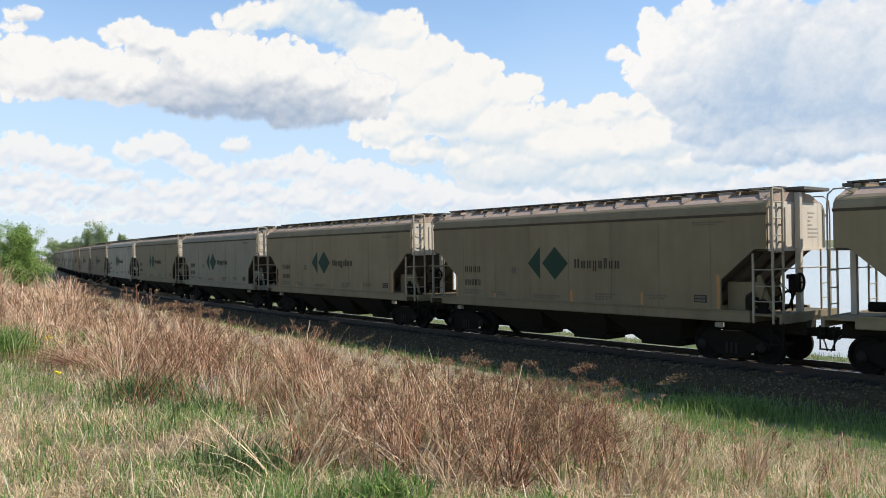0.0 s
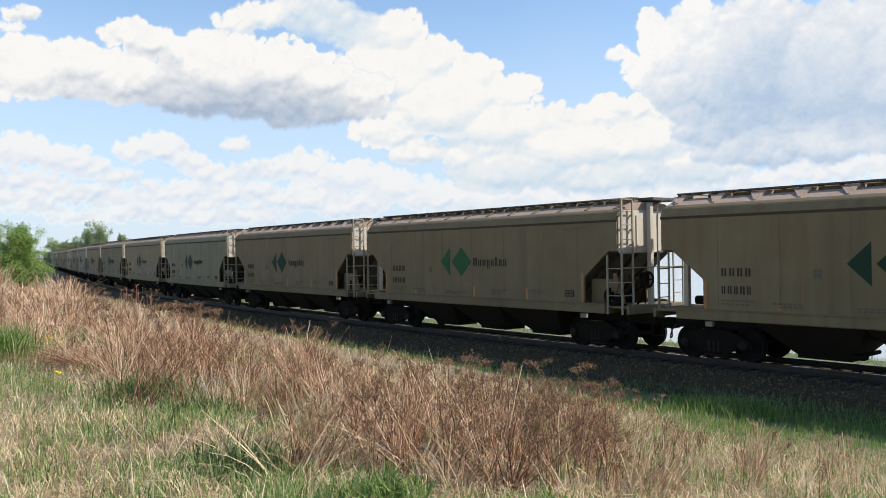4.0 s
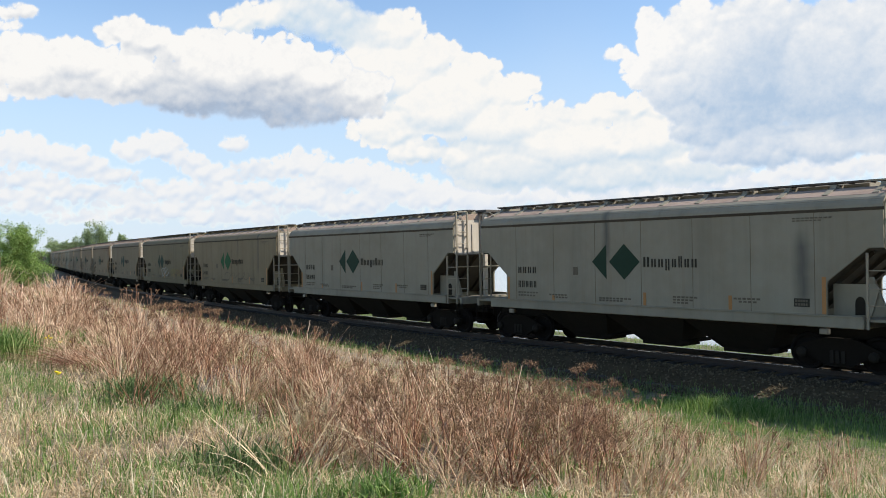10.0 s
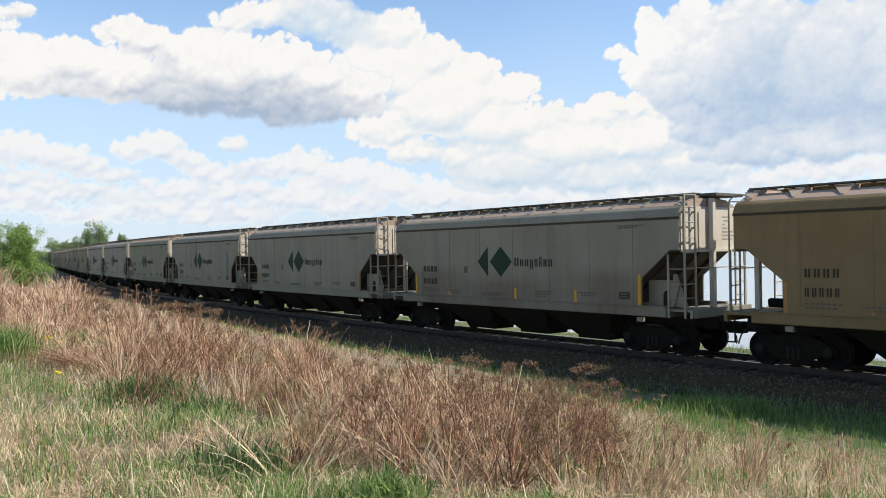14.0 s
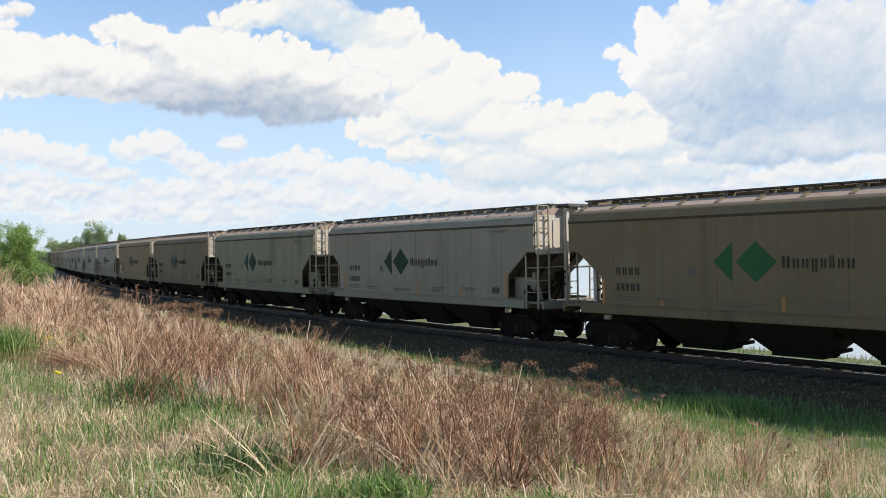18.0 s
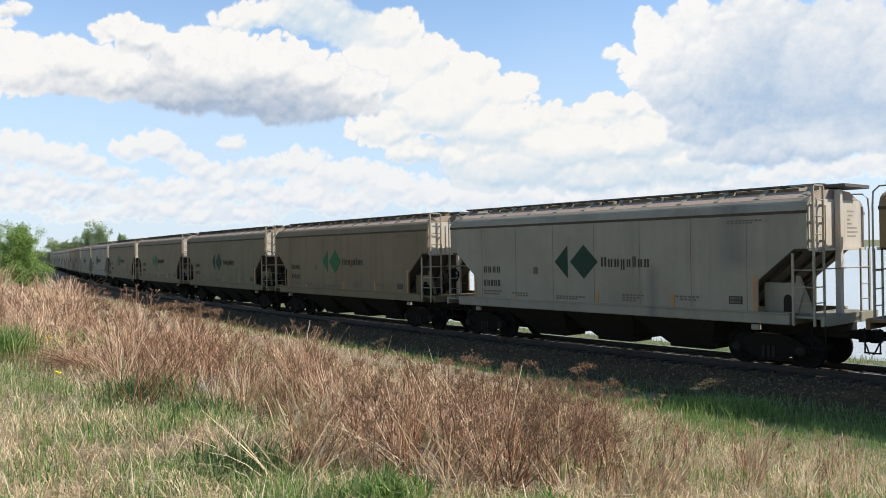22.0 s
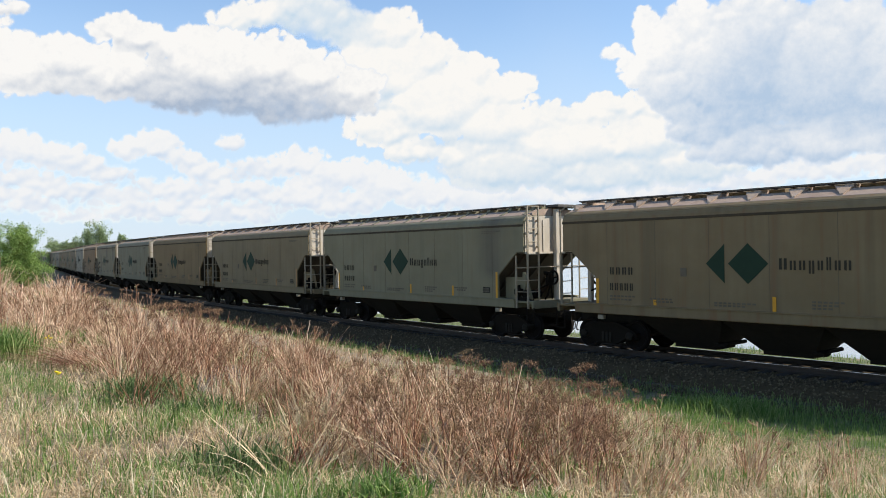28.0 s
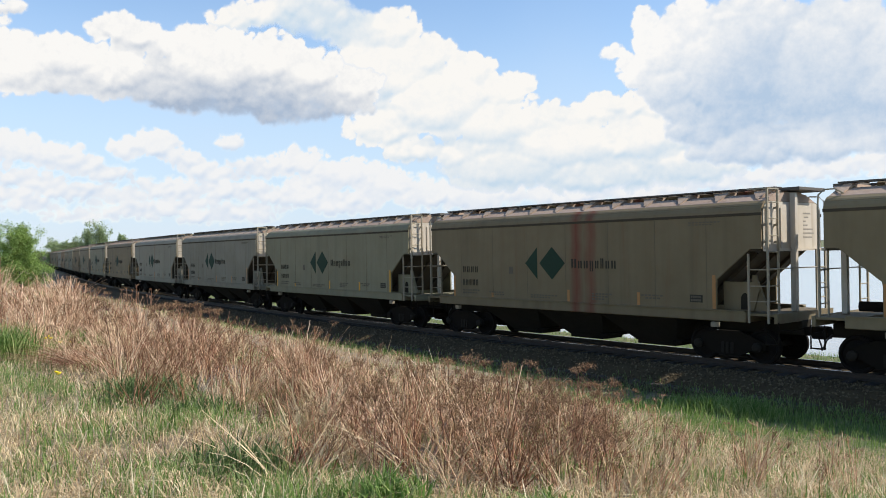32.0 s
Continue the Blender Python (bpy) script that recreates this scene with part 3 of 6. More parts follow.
CLOUD_LOW = cloud_bank("hazy bank of white cumulus low over the horizon", [
    (-27.6, 6.7, 2.0, 1.2, 0.83), (-25.1, 6.4, 2.0, 1.0, 0.78), (-18.8, 7.2, 2.1, 1.1, 0.89), (-20.6, 7.0, 1.5, 0.8, 0.83), (-17.2, 6.2, 1.5, 0.8, 0.78), (-14.4, 7.5, 1.1, 0.6, 0.69), (-9.5, 6.2, 2.3, 1.1, 0.87),
    (-6.4, 5.4, 3.2, 1.2, 0.83), (-3.2, 4.7, 2.9, 1.2, 0.83), (-0.6, 3.9, 2.9, 1.2, 0.74), (-12.2, 5.8, 2.4, 0.8, 0.64), (-26.7, 4.8, 2.4, 0.7, 0.74), (-22.0, 5.3, 2.1, 0.6, 0.64), (-23.1, 4.0, 2.8, 0.7, 0.69),
    (-18.5, 4.4, 2.6, 0.8, 0.74), (-14.1, 4.3, 3.1, 0.8, 0.74), (-10.3, 3.9, 3.1, 0.9, 0.74), (-26.7, 3.2, 2.6, 0.6, 0.64), (-20.3, 2.9, 4.0, 0.7, 0.64), (-14.9, 2.5, 4.2, 0.7, 0.64), (-7.2, 3.3, 3.6, 0.9, 0.69),
    (2.8, 3.7, 3.6, 1.2, 0.69), (8.8, 3.8, 4.3, 1.2, 0.64), (14.5, 3.8, 4.1, 1.2, 0.69), (20.0, 4.4, 3.8, 1.0, 0.69), (25.2, 4.9, 3.5, 0.9, 0.69), (28.7, 5.0, 2.4, 0.9, 0.74), (-32.1, 5.7, 3.3, 1.3, 0.74),
    (-36.5, 6.1, 3.2, 1.6, 0.74), (33.4, 5.0, 3.2, 1.7, 0.74), (-23.7, 5.8, 1.7, 0.7, 0.78), (-15.6, 5.4, 1.9, 0.8, 0.78), (-25.7, 4.1, 2.0, 0.6, 0.78), (-16.7, 3.5, 2.2, 0.6, 0.78), (-13.0, 3.0, 2.7, 0.6, 0.74),
    (-23.8, 2.5, 2.7, 0.5, 0.74), (-27.7, 3.9, 1.6, 0.6, 0.78), (-8.7, 4.5, 2.0, 0.7, 0.78), (-21.0, 3.8, 1.8, 0.5, 0.78), (-4.8, 3.8, 2.0, 0.6, 0.78)],
    (-46, 46, -0.3, 23.0), 4300, 3, (1.0, 0.98, 0.95), (0.63, 0.745, 0.90), (0.14, 0.5), 4.5, 1.25, (1.0, 20.0, 0.82))
CLOUD_MID = cloud_bank("towering white cumulus bank with blue gaps", [
    (-7.4, 15.7, 3.6, 1.2, 0.12), (-8.7, 16.6, 3.2, 1.1, 0.25), (-4.8, 15.0, 3.2, 1.3, 0.60), (-2.8, 15.3, 2.2, 1.6, 0.97), (-0.6, 13.6, 2.4, 1.7, 1.00), (2.2, 12.3, 2.5, 1.6, 1.00), (4.9, 10.9, 2.3, 1.4, 1.00),
    (-3.1, 12.3, 3.8, 2.1, 0.90), (0.3, 10.3, 4.2, 2.3, 0.88), (-5.4, 13.0, 2.4, 1.1, 0.80), (6.1, 11.5, 1.2, 0.8, 1.00), (4.1, 8.7, 4.2, 1.9, 0.80), (8.1, 8.9, 2.4, 1.4, 0.92), (12.0, 9.5, 2.7, 1.2, 1.00),
    (14.6, 9.4, 2.2, 1.2, 0.95), (9.2, 7.1, 4.6, 1.9, 0.75), (13.8, 7.3, 4.1, 1.7, 0.80), (17.4, 7.3, 2.7, 1.2, 0.75), (-3.5, 8.7, 3.2, 1.5, 0.82), (-1.7, 7.1, 2.5, 0.9, 0.92), (4.9, 5.6, 4.9, 1.6, 0.40),
    (11.1, 5.0, 5.1, 1.4, 0.40), (17.9, 5.4, 3.7, 1.4, 0.40), (-12.0, 16.2, 2.3, 0.9, 0.85), (-13.9, 15.7, 1.9, 0.9, 0.75), (2.9, 6.5, 3.6, 1.4, 0.70)],
    (-22, 26, 1.5, 22.0), 4200, 11, (1.0, 0.98, 0.945), (0.605, 0.745, 0.875), (0.16, 0.6), 4.5, 1.15)
CLOUD_LEFT = cloud_bank("long flat-based grey and white cumulus", [
    (-27.4, 15.0, 1.1, 0.5, 0.85), (-27.9, 14.2, 0.8, 0.4, 0.75), (-27.4, 11.9, 3.1, 2.1, 0.92), (-24.2, 12.3, 2.9, 1.6, 0.88), (-20.2, 14.2, 2.4, 1.3, 0.92), (-17.2, 13.7, 2.3, 1.5, 0.92), (-14.6, 12.7, 3.6, 2.4, 0.98),
    (-11.6, 13.0, 3.7, 2.0, 1.00), (-8.5, 12.2, 3.0, 1.7, 0.98), (-5.3, 11.4, 2.2, 1.5, 0.95), (-21.1, 11.7, 3.4, 1.6, 0.80), (-26.5, 10.8, 2.6, 0.8, 0.72), (-23.5, 10.7, 4.0, 0.8, 0.62), (-17.2, 10.5, 3.3, 1.2, 0.25),
    (-13.5, 10.3, 4.4, 1.2, 0.12), (-9.3, 9.9, 3.7, 1.1, 0.12), (-5.8, 10.1, 2.4, 0.8, 0.50), (-10.7, 9.2, 2.1, 0.6, 0.25), (-17.2, 12.1, 2.6, 1.1, 0.75), (-10.1, 11.2, 3.5, 1.1, 0.55)],
    (-46, -1.0, 6.5, 22.0), 4000, 23, (1.0, 0.985, 0.96), (0.42, 0.51, 0.65), (0.2, 0.6), 4.5, 0.9)
CLOUD_RIGHT = cloud_bank("tall bright cloud with a grey-blue shaded face", [
    (15.8, 13.2, 1.9, 1.9, 0.90), (14.7, 14.6, 1.2, 1.5, 1.00), (17.7, 14.9, 1.9, 1.5, 0.92), (12.4, 13.3, 0.8, 0.5, 0.85), (13.9, 12.1, 1.6, 1.2, 1.00), (18.4, 12.3, 2.1, 1.9, 0.75), (16.5, 10.8, 2.3, 1.6, 0.50),
    (21.2, 12.0, 3.7, 3.2, 0.20), (25.3, 10.9, 4.1, 3.5, 0.25), (21.5, 9.5, 3.7, 1.8, 0.15), (19.7, 8.4, 3.0, 0.9, 0.20), (17.9, 7.7, 2.2, 0.8, 0.35), (21.8, 7.1, 2.7, 0.9, 0.40), (17.2, 8.9, 1.6, 0.9, 0.40),
    (26.8, 8.3, 3.9, 2.1, 0.25), (26.9, 13.5, 3.6, 2.0, 0.50), (21.9, 14.8, 3.2, 1.5, 0.60), (24.5, 7.2, 2.0, 0.7, 0.90), (26.2, 6.5, 2.7, 1.1, 0.65), (23.5, 6.1, 4.4, 0.9, 0.35), (20.1, 6.2, 3.0, 0.8, 0.40),
    (28.7, 6.7, 1.8, 1.0, 0.75), (30.0, 10.7, 3.5, 3.6, 0.40), (32.9, 9.4, 3.3, 4.2, 0.50)],
    (10, 46, 3.0, 24.0), 4100, 37, (1.0, 0.99, 0.975), (0.485, 0.622, 0.80), (0.2, 0.7), 4.5, 0.55)

# ---- covered hopper cars ----
HALF, TOP_Z, EAVE_Z, SILL_Z = 6.93, 4.66, 4.06, 1.45
TRUCK_X, AXLE_X, WHEEL_R = 5.6, 0.89, 0.457
WEDGE = []


def cut_outline():
    """Outline (x, z) of a side sheet, cut away at both ends."""
    right = [(HALF, EAVE_Z), (HALF, 3.10), (HALF - 0.34, 3.10), (5.62, 2.30), (5.60, 2.2), (5.60, SILL_Z)]
    return [(x, z) for x, z in right] + [(-x, z) for x, z in right[::-1]]


def glyphs(shape, x, z0, z1, count, width, gap, y, rng):
    """A row of plain upright bars, a pair for each letter, read towards smaller x."""
    for _ in range(count):
        w = width * rng.uniform(0.85, 1.1)
        if z1 - z0 > 0.15:
            bar = 0.36 * w
            shape.box(x - bar, x, y - 0.004, y, z0, z1)
            shape.box(x - w, x - w + bar, y - 0.004, y, z0, z1)
        else:
            shape.box(x - w, x, y - 0.004, y, z0, z1)
        x -= w + gap
    return x


def build_bogie(car, x):
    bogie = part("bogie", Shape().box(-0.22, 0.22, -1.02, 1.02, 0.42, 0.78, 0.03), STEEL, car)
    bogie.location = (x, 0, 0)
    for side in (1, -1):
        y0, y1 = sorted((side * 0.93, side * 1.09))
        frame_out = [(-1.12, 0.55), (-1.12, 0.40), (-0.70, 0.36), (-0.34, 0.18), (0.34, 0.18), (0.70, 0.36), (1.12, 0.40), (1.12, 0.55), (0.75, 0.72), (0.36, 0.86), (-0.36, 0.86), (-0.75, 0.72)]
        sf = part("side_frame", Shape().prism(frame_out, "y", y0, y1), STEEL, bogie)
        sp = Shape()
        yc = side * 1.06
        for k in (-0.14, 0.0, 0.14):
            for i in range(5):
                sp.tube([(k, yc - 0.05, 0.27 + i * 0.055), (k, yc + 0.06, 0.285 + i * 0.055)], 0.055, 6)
        part("spring_nest", sp, GRIME_AND_SHADE, sf)
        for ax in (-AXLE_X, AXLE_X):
            part("axle_bearing", Shape().lathe([(0.0, -0.07), (0.10, -0.07), (0.13, -0.02), (0.13, 0.06), (0.07, 0.1), (0.0, 0.1)], side * 1.12, ax, WHEEL_R, 12), GRIME_AND_SHADE, sf)
    sets = []
    for ax in (-AXLE_X, AXLE_X):
        sh = Shape().lathe([(0.0, -1.0), (0.075, -1.0), (0.085, 0.0), (0.075, 1.0), (0.0, 1.0)], 0, 0, 0, 10)
        for side in (1, -1):
            prof = [(0.08, -0.09), (0.14, -0.09), (0.17, -0.02), (0.36, 0.0), (0.40, -0.055), (0.457, -0.06), (0.46, 0.04), (0.487, 0.055), (0.487, 0.08), (0.41, 0.085), (0.36, 0.03), (0.17, 0.04), (0.14, 0.09), (0.08, 0.09)]
            sh.lathe([(r, -yy * side) for r, yy in prof], side * 0.76, 0, 0, 28)
            for k in range(3):
                a = k * 2.094
                sh.box(0.25 * math.cos(a) - 0.03, 0.25 * math.cos(a) + 0.03, side * 0.77 - 0.025, side * 0.77 + 0.025, 0.25 * math.sin(a) - 0.03, 0.25 * math.sin(a) + 0.03)
        ws = part("wheelset", sh, WHEEL, bogie)
        ws.location = (ax, 0, WHEEL_R)
        sets.append(ws)
    return sets


def build_car():
    car = new("hopper_car")
    rng = random.Random(12)
    paint = PAINT["beige"]

    def painted(name, shape, label="", parent=None):
        ob = part(name, shape, paint, parent or car, label)
        ob.material_slots[0].link = "OBJECT"
        ob.material_slots[0].material = paint
        return ob

    # inner hull: slope sheets and upright end walls
    hull = [(-HALF + 0.02, EAVE_Z + 0.2), (-HALF + 0.02, 3.10), (-6.45, 3.10), (-4.6, 1.5), (-4.6, 1.3), (4.6, 1.3), (4.6, 1.5), (6.45, 3.10), (HALF - 0.02, 3.10), (HALF - 0.02, EAVE_Z + 0.2)]
    painted("body", Shape().prism(hull, "y", -1.53, 1.53))
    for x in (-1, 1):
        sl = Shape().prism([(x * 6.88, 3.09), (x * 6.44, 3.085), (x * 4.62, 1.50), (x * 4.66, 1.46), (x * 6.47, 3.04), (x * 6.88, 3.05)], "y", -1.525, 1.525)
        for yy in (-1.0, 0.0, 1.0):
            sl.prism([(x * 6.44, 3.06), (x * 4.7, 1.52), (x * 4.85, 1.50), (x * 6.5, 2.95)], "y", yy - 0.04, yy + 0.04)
        part("slope_sheet", sl, SLOPE_SHADE, car, "grimy slope sheet, darkened for its underside shade")
    upright = Shape().box(-6.985, -6.955, -0.035, 0.035, 3.112, 4.20).mesh("end_stiffener", END_SUNLIT)
    # upright end sheets, sunlight in their paint, with stiffeners and a data placard
    for x in (-1, 1):
        rim = [(1.53, 3.06), (1.53, 4.06), (1.50, 4.18), (1.40, 4.29), (1.27, 4.36)]
        end = part("end_sheet", Shape().prism(rim + [(-y, z) for y, z in rim[::-1]], "x", *sorted((x * 6.935, x * 6.955))), END_SUNLIT, car, "pale end sheet, sunlight put into its paint")
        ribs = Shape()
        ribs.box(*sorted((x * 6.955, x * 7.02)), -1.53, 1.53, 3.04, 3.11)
        part("end_stiffener", ribs, END_SUNLIT, end)
        for yy in (1.40, 0.66, -1.44) if x < 0 else ():
            part("end_stiffener", upright, END_SUNLIT, end).location = (0, yy, 0)
        tx = Shape()
        for k, (y0, y1) in enumerate(((-0.55, -0.95), (-0.60, -0.85), (-0.55, -0.70), (-0.55, -0.80), (-0.55, -1.10), (-0.55, -1.15), (-0.55, -1.05))):
            tx.box(*sorted((x * 6.956, x * 6.960)), y1, y0, 4.05 - 0.11 * k, 4.09 - 0.11 * k)
        tagged(part("end_print", tx, END_INK, end), kind="stuff")
    # roof shell
    arc = [(1.615, EAVE_Z), (1.60, 4.13), (1.555, 4.22), (1.47, 4.31), (1.36, 4.375)]
    painted("roof", Shape().prism(arc + [(-y, z) for y, z in arc[::-1]], "x", -HALF, HALF))
    top = [(1.36, 4.37), (1.34, 4.39), (0.82, 4.59), (0.0, 4.64)]
    part("roof_top", Shape().prism(top + [(-y, z) for y, z in top[::-1][1:]], "x", -HALF + 0.03, HALF - 0.03), DUST, car, "roof sheet under pale pinkish dust")
    for side in (1, -1):
        y0, y1 = sorted((side * 1.54, side * 1.60))
        sheet = painted("side_sheet", Shape().prism(cut_outline(), "y", y0, y1))
        o = side * 1.60
        # the shadow line at the eave seam, painted as a thin dark strip
        rib = Shape().prism([(o, EAVE_Z - 0.075), (o + side * 0.008, EAVE_Z - 0.07), (o + side * 0.012, EAVE_Z + 0.004), (o, EAVE_Z + 0.006)], "x", -HALF - 0.02, HALF + 0.02)
        part("eave_strip", rib, EAVE_SHADOW, car, "dark strip for the shadow line of the eave seam")
        for x in (5.15, 3.4, 1.65, -0.1, -1.85, -3.6, -5.3) if side > 0 else ():
            seam = Shape().box(x - 0.006, x + 0.006, o, o + 0.004, SILL_Z + 0.02, EAVE_Z - 0.08)
            part("panel_seam", seam, STREAK, sheet)
        sill = Shape().box(-6.46, 6.46, min(side * 1.50, side * 1.63), max(side * 1.50, side * 1.63), 1.16, SILL_Z, 0.02)
        sill.box(-6.44, 6.44, min(side * 1.48, side * 1.66), max(side * 1.48, side * 1.66), SILL_Z - 0.012, SILL_Z + 0.018)
        painted("side_sill", sill)
        for x in (-5.58,) if side > 0 else ():
            web = [(x, SILL_Z), (x * 1.16, SILL_Z), (x * 1.195, 2.12), (x * 1.18, 2.22), (x, 2.22)]
            painted("bolster_web", Shape().prism(web, "y", *sorted((side * 1.18, side * 1.22))))
            gus = [(x * 1.14, SILL_Z), (x * 1.23, SILL_Z), (x * 1.165, 2.4), (x * 1.15, 2.4)]
            painted("gusset", Shape().prism(gus, "y", *sorted((side * 1.08, side * 1.17))))
            # no real opening: a thin dark plate paints its shade on the web
            hole = [(x * 1.115 + 0.12 * math.cos(a), SILL_Z + 0.30 + 0.17 * math.sin(a)) for a in np.linspace(0, math.pi, 9)] + [(x * 1.115 - 0.12, SILL_Z + 0.02), (x * 1.115 + 0.12, SILL_Z + 0.02)]
            part("web_hole", Shape().prism(hole, "y", *sorted((side * 1.221, side * 1.226))), GRIME_AND_SHADE, car)
        for x in (-5.48, 5.48):
            part("jacking_pad", Shape().box(x - 0.11, x + 0.11, min(side * 1.42, side * 1.56), max(side * 1.42, side * 1.56), 0.98, 1.12, 0.015), BARE, car)
    # emblem, word block and markings on the side towards the bank
    y = 1.612
    near_sheet = [o for o in car.children if o.name.startswith("side_sheet")][0]
    part("emblem", Shape().prism([(1.74, 2.72), (1.18, 3.25), (1.18, 2.19)], "y", 1.601, y), GREEN_A, near_sheet, "green triangle")
    part("emblem", Shape().prism([(1.07, 2.72), (0.50, 3.26), (-0.07, 2.72), (0.50, 2.18)], "y", 1.601, y), GREEN_A, near_sheet, "green diamond")
    x = -0.36
    for k in range(8):
        z0, z1 = (2.57, 2.86) if k == 0 else (2.47, 2.80) if k == 3 else (2.56, 2.88) if k == 5 else (2.56, 2.80)
        wide, gap = (0.21, 0.08) if k == 0 else (0.12 if k == 5 else 0.155, 0.085)
        sh = Shape()
        x = glyphs(sh, x, z0, z1, 1, wide, gap, y, rng)
        part("letter_bar", sh, INK, near_sheet, "black lettering bar")
    sh = Shape()
    glyphs(sh, 5.04, 2.38, 2.60, 4, 0.14, 0.09, y, rng)
    part("car_mark", sh, INK, near_sheet, "black stencilled mark")
    sh = Shape()
    glyphs(sh, 5.04, 1.90, 2.12, 5, 0.115, 0.075, y, rng)
    part("car_mark", sh, INK, near_sheet, "black stencilled mark")
    sh = Shape()
    for x0, n, z in ((5.05, 7, 1.70), (5.05, 6, 1.60), (3.6, 6, 1.66), (3.45, 5, 1.58), (1.5, 9, 1.62), (1.5, 7, 1.55), (-1.2, 6, 1.74), (-1.2, 5, 1.66), (-1.2, 4, 1.58), (-3.1, 6, 1.76), (-3.25, 4, 1.68)):
        glyphs(sh, x0, z, z + 0.05, n, 0.10, 0.04, y, rng)
    tagged(part("small_print", sh, INK_PALE, near_sheet), kind="stuff")
    sh = Shape()
    glyphs(sh, -4.75, 3.84, 3.875, 9, 0.085, 0.03, y, rng)
    glyphs(sh, -4.75, 3.78, 3.81, 7, 0.085, 0.03, y, rng)
    tagged(part("upper_print", sh, INK_PALE, near_sheet), kind="stuff")
    sh = Shape().box(2.35, 2.55, y - 0.006, y, 2.35, 2.60)
    part("routing_card", sh, INK_PALE, near_sheet)
    sh = Shape().box(-5.17, -4.77, y - 0.006, y - 0.001, 1.64, 1.85)
    st = part("stencil_panel", sh, INK, near_sheet, "black consolidated stencil panel")
    sh = Shape()
    for k in range(2):
        glyphs(sh, -4.80, 1.67 + 0.09 * k, 1.73 + 0.09 * k, 5, 0.05, 0.017, y + 0.003, rng)
    tagged(part("stencil_print", sh, INK_PALE, st), kind="stuff")
    for x, z0, z1 in ((3.42, 1.5, 1.66), (-0.22, 1.48, 1.86), (-3.0, 1.48, 1.86), (-5.53, 1.48, 2.4), (5.53, 1.48, 2.25)):
        part("reflector", Shape().box(x - 0.05, x + 0.05, y - 0.006, y, z0, z1), ORANGE, near_sheet, "faded orange reflector strip")
    # roof gear: saddles, hatch covers, running boards
    half = [(1.30, 4.425), (0.84, 4.62), (0.80, 4.70)]
    saddle = Shape().prism([(1.27, 4.36)] + half + [(-y, z) for y, z in half[::-1]] + [(-1.27, 4.36)], "x", -0.075, 0.075)
    sad = saddle.mesh("roof_saddle", paint)
    for k in range(12):
        ob = part("roof_saddle", sad, paint, car)
        ob.material_slots[0].link = "OBJECT"
        ob.material_slots[0].material = paint
        ob.location = (-6.65 + 13.3 * k / 11, 0, 0)
    wedge = []
    for yy, z, fore, aft in ((1.31, 4.40, 0.03, -0.03), (1.29, 4.44, 0.03, -0.05), (0.84, 4.66, 0.34, -0.10), (0.82, 4.60, 0.34, -0.10)):
        wedge += [(fore, yy, z), (aft, yy, z)]
    both = Shape()
    for side in (1, -1):
        both.add([(x, side * yy, z) for x, yy, z in wedge], [(0, 1, 3, 2), (2, 3, 5, 4), (4, 5, 7, 6), (6, 7, 1, 0), (0, 2, 4, 6), (1, 7, 5, 3)])
    both.box(-0.10, 0.10, -0.83, 0.83, 4.60, 4.70)
    WEDGE.append(both.mesh("roof_saddle", DUST))
    hatch = Shape().prism([(0.38, 4.60), (0.38, 4.71), (0.28, 4.76), (-0.28, 4.76), (-0.38, 4.71), (-0.38, 4.60)], "x", -1.48, 1.48).mesh("hatch_cover", paint)
    for k in range(4):
        ob = part("hatch_cover", hatch, paint, car)
        ob.material_slots[0].link = "OBJECT"
        ob.material_slots[0].material = paint
        ob.location = (-4.65 + 3.1 * k, 0, 0)
    for side in (1, -1):
        sh = Shape()
        for k in range(6):
            yy = side * (0.46 + k * 0.066)
            sh.box(-6.9, 6.9, yy - 0.02, yy + 0.02, 4.725, 4.765)
        for k in range(28):
            xx = -6.8 + 13.6 * k / 27
            sh.box(xx - 0.02, xx + 0.02, min(side * 0.44, side * 0.82), max(side * 0.44, side * 0.82), 4.70, 4.725)
        part("running_board", sh, ROOF, car, "grimy roof walkway")
    sh = Shape()
    for x in (-1, 1):
        sh.box(min(x * 6.6, x * 7.26), max(x * 6.6, x * 7.26), -1.22, 0.22, 4.67, 4.765, 0.012)
        part("end_walkway", sh, ROOF, car)
        sh = Shape()
    for side in (1, -1):
        for x in (-1, 1):
            if side > 0 and x < 0:
                continue
            gr = Shape().tube([(x * 6.55, side * 1.30, 4.43), (x * 6.75, side * 1.34, 4.56), (x * 6.98, side * 1.42, 4.55), (x * 7.08, side * 1.52, 4.42), (x * 7.09, side * 1.55, 4.1), (x * 7.09, side * 1.55, 2.0), (x * 7.09, side * 1.55, SILL_Z - 0.05)], 0.022, 6)
            part("corner_rail", gr, BARE, car)
    # tall ladder up the trailing end, with a step-over at the roof
    tall = Shape().box(-7.09, -7.04, 1.50, 1.56, 1.16, 4.70)
    tall.box(-7.09, -7.04, 0.98, 1.03, 1.40, 4.70)
    tall.box(-7.09, -6.50, 1.50, 1.54, 4.665, 4.70)
    tall.box(-7.09, -6.80, 0.98, 1.02, 4.665, 4.70)
    tall.box(-7.09, -7.05, 0.98, 1.56, 4.665, 4.70)
    lad = part("end_ladder", tall, BARE, car)
    step = Shape().tube([(-7.065, 1.00, 0), (-7.065, 1.53, 0)], 0.018, 6).mesh("rung", BARE)
    for z in (1.73, 2.13, 2.56, 3.02, 3.45, 3.90, 4.32):
        part("rung", step, BARE, lad).location = (0, 0, z)
    brackets = Shape()
